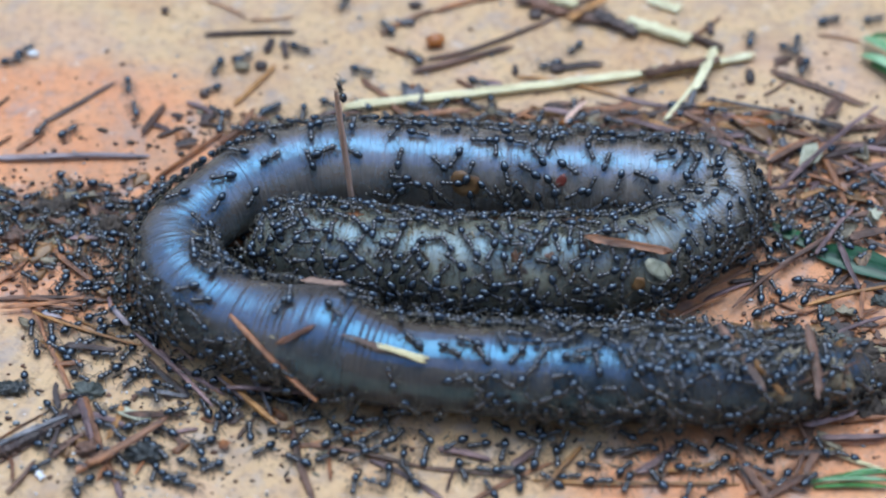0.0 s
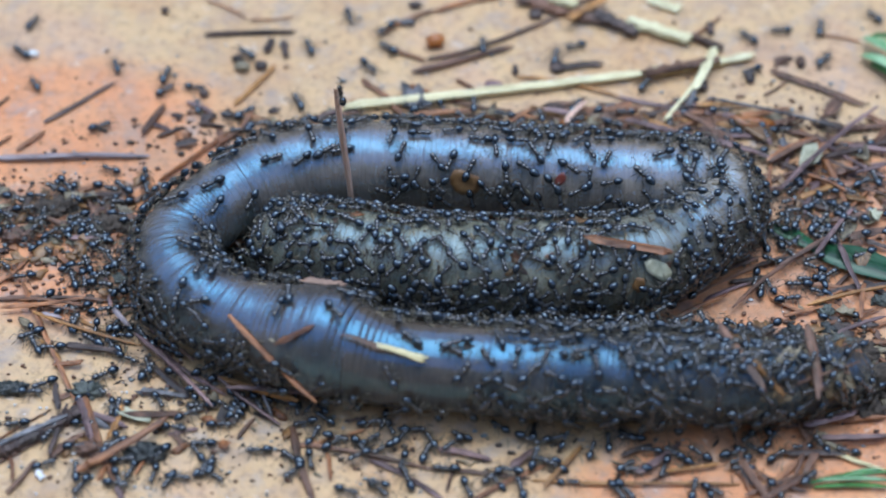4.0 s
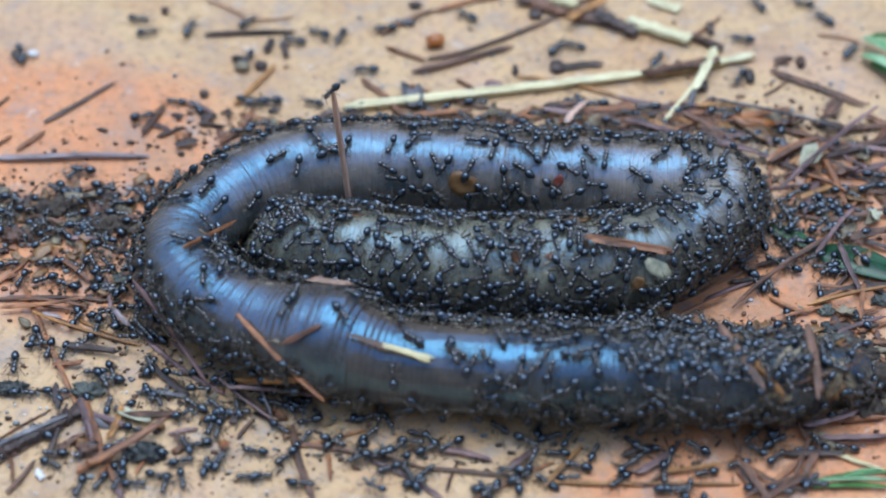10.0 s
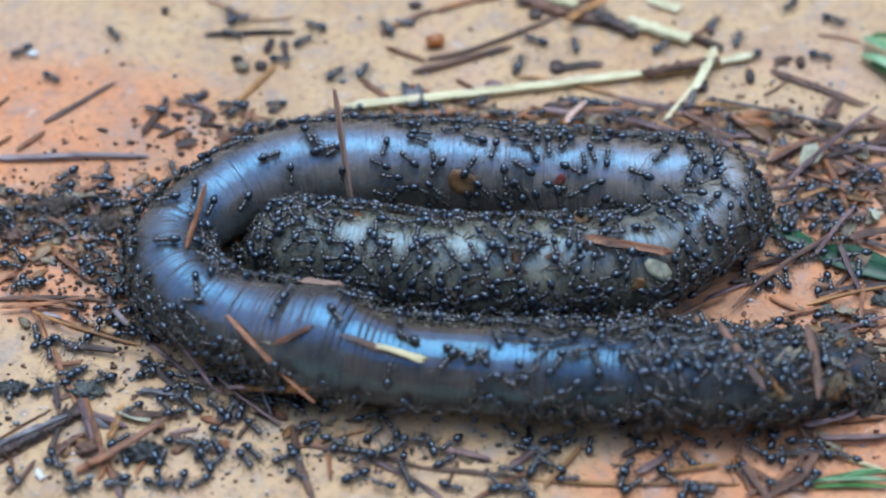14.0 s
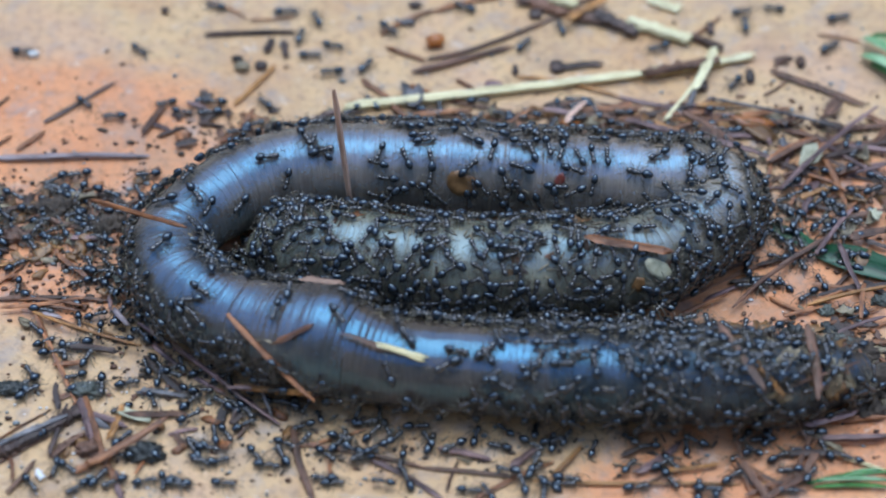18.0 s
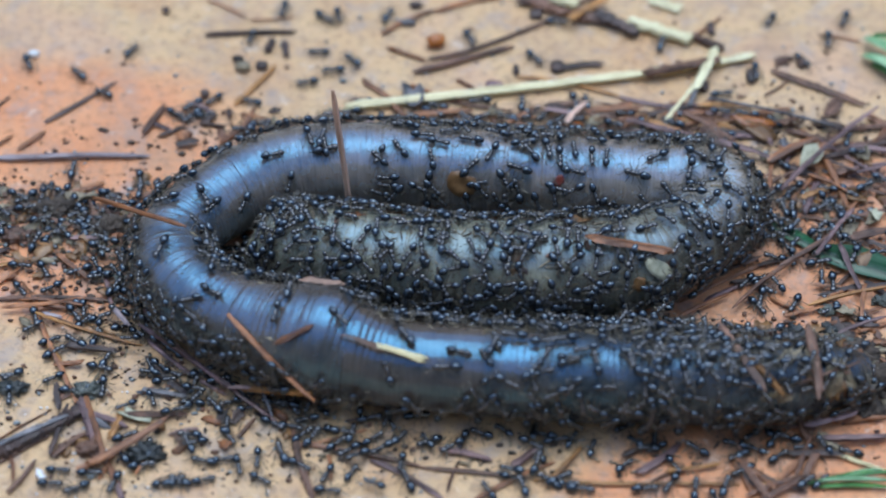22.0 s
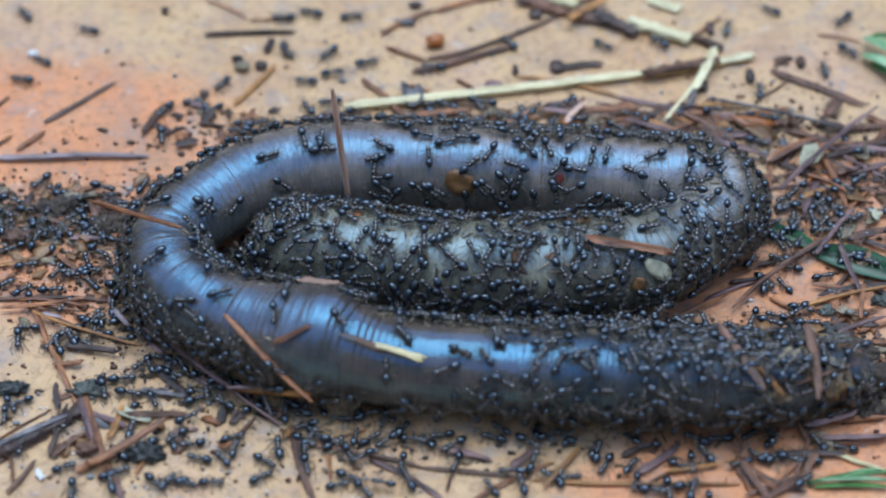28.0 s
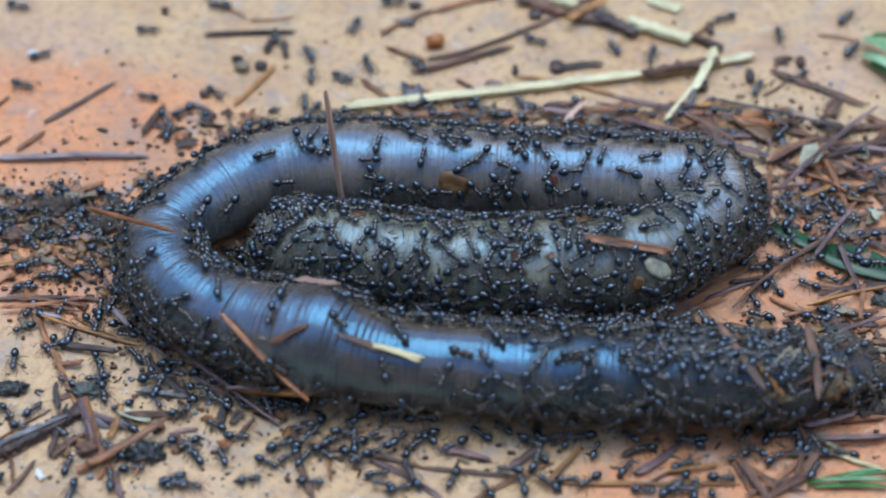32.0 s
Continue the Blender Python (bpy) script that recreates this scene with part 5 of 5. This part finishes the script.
trail((0, -13.0, 45.4), (2, -12.9, 45.1), (6, -12.2, 41.0), (10, -13.6, 38.7), (13, -13.7, 31.2), (18, -14.1, 31.9), (21, -14.4, 31.7), (24, -14.4, 31.7), (29, -14.1, 31.3), (32, -12.9, 30.8))
trail((0, -18.2, 36.2), (2, -17.4, 35.8), (6, -17.6, 37.5), (10, -19.4, 38.1), (13, -18.3, 37.5), (18, -18.4, 38.9), (21, -14.1, 43.1), (29, -11.5, 42.7), (32, -11.8, 40.8))
trail((0, -25.5, 34.7), (2, -25.1, 34.4), (6, -25.6, 35.8), (10, -25.1, 34.1), (18, -17.1, 34.7), (21, -17.2, 29.7), (29, -17.3, 30.2), (32, -16.9, 30.8))
trail((0, -29.0, 32.5), (2, -36.0, 28.0), (10, -32.9, 40.4), (18, -20.8, 43.9), (21, -21.2, 44.5), (24, -20.4, 42.7), (29, -21.1, 42.4), (32, -29.5, 45.4))
trail((0, -29.7, 28.0), (2, -33.6, 29.5), (10, -24.6, 26.4), (13, -31.8, 26.6), (18, -30.4, 26.6), (21, -27.5, 27.0), (24, -32.4, 24.8), (29, -31.4, 25.9), (32, -37.2, 27.0))
trail((0, -55.7, 34.1), (6, -53.0, 44.9), (18, -14.2, 36.6), (21, -14.6, 35.8), (24, -20.1, 35.8), (29, -20.4, 35.8), (32, -21.7, 38.7))
trail((0, -38.8, 24.5), (2, -38.7, 23.7), (10, -25.9, 41.6), (18, -29.9, 45.1), (21, -25.1, 39.8), (24, -25.5, 35.3), (29, -29.0, 27.7))
trail((0, -46.4, 20.0), (13, -35.2, 24.3), (18, -41.1, 23.2), (29, -56.4, 45.1))
trail((0, 51.0, 42.2), (2, 48.4, 38.7), (6, 50.2, 41.6), (10, 50.2, 42.2), (21, 52.9, 42.4))
trail((0, 46.0, 37.5), (2, 45.1, 39.6), (6, 43.7, 40.4), (10, 42.0, 45.1), (13, 34.5, 41.0), (18, 39.3, 43.9), (24, 50.1, 28.6), (29, 48.8, 33.0), (32, 45.6, 30.8))
trail((0, 44.7, 35.8), (2, 40.4, 32.5), (10, 38.1, 30.8), (13, 40.7, 35.8), (21, 34.7, 25.9), (24, 36.5, 29.9), (29, 37.3, 42.7))
trail((0, 13.5, 33.0), (2, 14.6, 33.2), (6, 14.4, 35.8), (10, 14.7, 36.4), (13, 14.7, 36.4), (18, 2.7, 44.5), (21, 2.3, 42.2), (24, 5.1, 31.3), (29, -3.2, 33.0))
trail((0, -10.4, 31.9), (2, -9.9, 32.8), (6, -9.7, 32.5), (10, -10.1, 31.9), (13, -10.1, 31.9), (18, -9.7, 32.8), (21, -12.0, 33.9), (24, -11.9, 33.6), (29, -9.4, 33.6), (32, -9.7, 33.0))
trail((0, -50.0, 20.6), (2, -51.3, 27.7), (10, -55.1, 34.7), (18, -45.0, 25.9), (21, -42.2, 26.4), (24, -45.3, 29.1), (29, -53.2, 34.7), (32, -52.2, 35.3))
trail((0, 46.6, 32.5), (10, 52.8, 35.8), (13, 48.2, 34.4), (18, 50.3, 36.4), (21, 49.2, 39.3), (24, 52.1, 35.8), (29, 52.8, 35.8))
trail((0, 4.8, 29.7), (6, 5.6, 40.4), (10, 3.4, 42.7), (13, 9.5, 32.8), (18, 10.4, 37.0), (24, 12.8, 33.0), (29, 7.8, 38.7), (32, 12.2, 37.8))
trail((2, -40.2, 28.8), (6, -43.3, 37.3), (10, -38.4, 39.8), (13, -43.7, 39.8), (18, -39.5, 36.2), (21, -42.3, 34.7), (24, -36.3, 37.5), (29, -48.8, 40.4), (32, -38.4, 40.4))
trail((2, -3.9, 34.4), (6, -10.2, 38.1), (10, -16.2, 39.6), (18, -16.7, 42.2), (21, -15.9, 42.7), (24, -15.5, 42.4), (29, -18.2, 43.9), (32, -6.3, 45.7))
trail((2, 39.9, 38.5), (13, 38.3, 37.8), (18, 39.7, 41.0), (24, 39.8, 27.0), (29, 40.0, 28.4))
trail((2, 24.9, 28.0), (13, 28.3, 36.4), (29, 28.0, 37.5), (32, 26.8, 35.3))
trail((2, 56.9, 42.2), (6, 56.4, 43.3), (10, 47.7, 45.7), (18, 43.8, 44.5), (21, 42.8, 42.2), (24, 43.6, 42.4), (29, 43.4, 44.5), (32, 43.6, 38.9))
trail((13, 17.3, 36.6), (21, 14.2, 42.7), (29, 22.1, 36.4))
trail((18, -7.3, 40.4), (24, -7.0, 43.9), (29, -16.7, 33.0), (32, -17.1, 35.5))
trail((21, -54.4, 35.6), (24, -51.8, 29.1), (29, -54.5, 30.2), (32, -53.2, 29.1))

# one ant climbs the upright needle, turns on its tip and comes down again
climber = [(0, pose(-12.1 * MM, 3.2 * MM, 21.9 * MM, 0, -80, 175)),
           (3, pose(-12.1 * MM, 3.2 * MM, 21.5 * MM, 0, -85, 175)),
           (6, pose(-12.1 * MM, 3.2 * MM, 21.3 * MM, 0, -80, 175)),
           (8, pose(-12.1 * MM, 3.2 * MM, 21.9 * MM, 0, -60, 175)),
           (9, pose(-12.1 * MM, 3.2 * MM, 22.1 * MM, 0, -15, 175)),
           (10, pose(-12.1 * MM, 3.2 * MM, 21.5 * MM, 0, 50, 175)),
           (11, pose(-11.9 * MM, 3.1 * MM, 18.6 * MM, 0, 80, 175)),
           (12, pose(-11.6 * MM, 3.0 * MM, 15.6 * MM, 0, 84, 175)),
           (13, pose(-11.3 * MM, 2.9 * MM, 11.8 * MM, 0, 84, 175)),
           (14.5, pose(-11.0 * MM, 2.8 * MM, 7.8 * MM, 0, 84, 175)),
           (16, pose(-10.7 * MM, 2.7 * MM, 4.9 * MM, 0, 80, 175)),
           (20, pose(-10.7 * MM, 2.7 * MM, 4.3 * MM, 0, 78, 175)),
           (26, pose(-10.7 * MM, 2.7 * MM, 4.7 * MM, 0, 82, 175)),
           (32, pose(-10.7 * MM, 2.7 * MM, 4.3 * MM, 0, 80, 175))]
climb = next_ant(climber[0][1], 1.0)
tagged(climb, "small black ant climbing an upright needle")
crawl.append((climb, climber))

# the densest crowd, in clumps that shuffle with the worm
swarm = tagged(new("ant_swarm", None), "dense crowd of small black ants feeding on the worm", "ants", kind="stuff")
LUMPS = [ant_lump(300 + k) for k in range(8)]
shuffle = []


def cluster(poses, dirt):
    """Several ants, and the grime between them, as one mesh. poses: against the cluster's own origin."""
    verts, faces, which = [], [], []
    for m in poses:
        k = ar.uniform(0.85, 1.1)
        v, f, w = ar.choice(LUMPS)
        o = len(verts)
        verts += [tuple((m @ (Vector(p) * k * MM)) / MM) for p in v]
        faces += [tuple(i + o for i in q) for q in f]
        which += w
    for m in dirt:
        q = ar.uniform(0.12, 0.34)
        v, f = blob(0, 0, 0, q * ar.uniform(1.2, 3.4), q * ar.uniform(0.3, 0.7), q * 0.4, 4, 6, 0.3, ar)
        o = len(verts)
        verts += [tuple((m @ (Vector(p) * MM)) / MM) for p in v]
        faces += [tuple(i + o for i in q2) for q2 in f]
        which += [ar.choice((2, 2, 3))] * len(f)
    return part("ant_cluster", mesh_of("ant_cluster", verts, faces, ant_black, True, (ant_leg, grime, soil, ant_dull), which), swarm)


def swarm_on_worm(groups, each, s0, s1, th0, th1, dirt=0):
    for g in range(groups):
        sc = s0 + (s1 - s0) * (g + 0.5) / groups
        inv = ring_pose(sc, 0.0).inverted()

        def spot(low, high):
            for _ in range(10):
                s = sc + ar.uniform(-1, 1) * (s1 - s0) / groups * 0.9
                m = on_body(min(max(s, 0.004), 0.996), radians(ar.uniform(th0, th1)), ar.uniform(-math.pi, math.pi), 0.0, ar.uniform(low, high))
                if high < 0.2 or not crowded(m, 1.55):
                    break
            return inv @ m
        ob = cluster([spot(-0.05, 0.25) for _ in range(each)], [spot(-0.1, 0.12) for _ in range(dirt)])
        shuffle.append((ob, sc))


def swarm_on_ground(groups, each, x0, y0, x1, y1, spread, z0=0.0, dirt=0):
    for g in range(groups):
        u = (g + 0.5) / groups
        cx, cy = x0 + (x1 - x0) * u, y0 + (y1 - y0) * u

        def spot(low, high):
            for _ in range(20):
                x, y = cx + ar.gauss(0, spread * 1.4), cy + ar.gauss(0, spread)
                if clear_of_worm(x, y) > 0.2 and (high < 0.4 or not crowded(pose(x * MM, y * MM, z0 * MM), 2.0)):
                    break
            return pose((x - cx) * MM, (y - cy) * MM, (z0 + ar.uniform(low, high)) * MM, ar.uniform(-20, 20), ar.uniform(-20, 20), ar.uniform(0, 360))
        ob = cluster([spot(0, 0.5) for _ in range(each)], [spot(0.0, 0.3) for _ in range(dirt)])
        ob.matrix_world = pose(cx * MM, cy * MM, 0)
        shuffle.append((ob, None))


swarm_on_worm(50, 3, 0.02, 0.20, -86, 55, 6)
swarm_on_worm(24, 3, 0.01, 0.29, -108, -64, 2)
swarm_on_worm(18, 3, 0.20, 0.33, -98, -30, 3)
swarm_on_worm(5, 3, 0.20, 0.30, -20, 85, 3)
swarm_on_worm(16, 4, 0.30, 0.47, -70, -10, 3)
swarm_on_worm(7, 3, 0.31, 0.47, 62, 88, 2)
swarm_on_worm(9, 3, 0.47, 0.60, -88, -45, 3)
swarm_on_worm(9, 3, 0.60, 0.70, 25, 85, 5)
swarm_on_worm(16, 3, 0.565, 0.715, -100, -50, 5)
swarm_on_worm(10, 3, 0.80, 0.96, -84, -22, 1)
swarm_on_worm(7, 3, 0.82, 0.99, -22, 14, 2)
swarm_on_worm(9, 3, 0.80, 0.99, -110, -82, 1)
swarm_on_worm(4, 3, 0.60, 0.79, -110, -88, 2)
swarm_on_worm(21, 3, 0.73, 0.98, 20, 80, 16)
swarm_on_worm(9, 3, 0.875, 0.955, -35, 14, 2)
swarm_on_ground(24, 3, -22, 1.0, 26, 0.0, 1.3, 0.0, 6)
swarm_on_ground(8, 4, -25, 0, -22, -9, 1.4, 0.0, 12)
swarm_on_worm(6, 3, 0.004, 0.035, -75, 75, 4)
swarm_on_worm(4, 3, 0.955, 0.996, -85, 85, 8)
swarm_on_ground(9, 3, 0, -14.6, 34, -16.8, 1.3, 0.0, 6)
swarm_on_ground(14, 4, -14, -13.6, 34, -16.6, 1.2, 1.6, 6)
swarm_on_ground(14, 4, -14, -13.8, 28, -16.4, 1.2, 3.2, 6)
swarm_on_ground(12, 4, -14, -14.0, 24, -16.8, 1.1, 4.6, 8)
swarm_on_ground(14, 4, -20, 0.6, 24, -0.6, 1.2, 1.8, 6)
swarm_on_ground(10, 3, 14, -16.3, 33, -16.0, 1.2, 0.6, 14)
swarm_on_ground(12, 3, -32, -18, -8, -30, 3.2, 0.0, 9)
swarm_on_ground(11, 3, -6, -32, 40, -32.5, 2.2, 0.0, 5)
swarm_on_ground(16, 3, -53, 5, -36, 2, 2.6, 0.0, 14)
swarm_on_ground(16, 3, -26, 20.0, 34, 20.0, 1.5, 0.0, 7)
swarm_on_ground(8, 3, -36, -4, -33, -14, 1.8, 0.0, 6)
swarm_on_ground(7, 3, 37, -2, 41, 8, 1.8, 0.0, 5)
swarm_on_ground(6, 3, 42, 3, 50, 8, 2.6, 0.0, 12)


def motions():
    jr = random.Random(77)
    for i, ob in enumerate(worm_rings):
        walk(ob, [(t, ring_pose((i + 0.5) / RINGS, t)) for t in CREEP_T])
    for ob, s, off in riders:
        walk(ob, [(t, ring_pose(s, t) @ off) for t in CREEP_T])
    for ob, rows in towed:
        walk(ob, rows)
    for ob, rows in crawl:
        walk(ob, rows)
    for ob, rows in steppers:
        legs = [c for c in ob.children if c.name.startswith("leg")]
        for k, leg in enumerate(legs):
            gait = []
            for q in range(0, 107):
                t = q * 0.3
                i = min(int(t), 31)
                pace = (rows[i + 1][1].translation - rows[i][1].translation).length / MM
                swing = min(16.0, 16.0 * pace) * math.sin(2.1 * q + math.pi * ((k + k // 2) % 2))
                gait.append((min(t, 32.0), pose(0, 0, 0, 0, 0, swing)))
            gait.append((32.0, pose(0, 0, 0)))
            walk(leg, gait)
    for ob, s in shuffle:
        rest = ob.matrix_world.copy()
        rows = []
        for t in TIMES:
            base = ring_pose(s, t) if s is not None else rest
            j = pose(jr.uniform(-0.3, 0.3) * MM, jr.uniform(-0.22, 0.22) * MM if s is None else 0, 0, jr.uniform(-3, 3), 0, jr.uniform(-9, 9) if s is None else 0)
            rows.append((t, base @ j))
        walk(ob, rows)


motions()
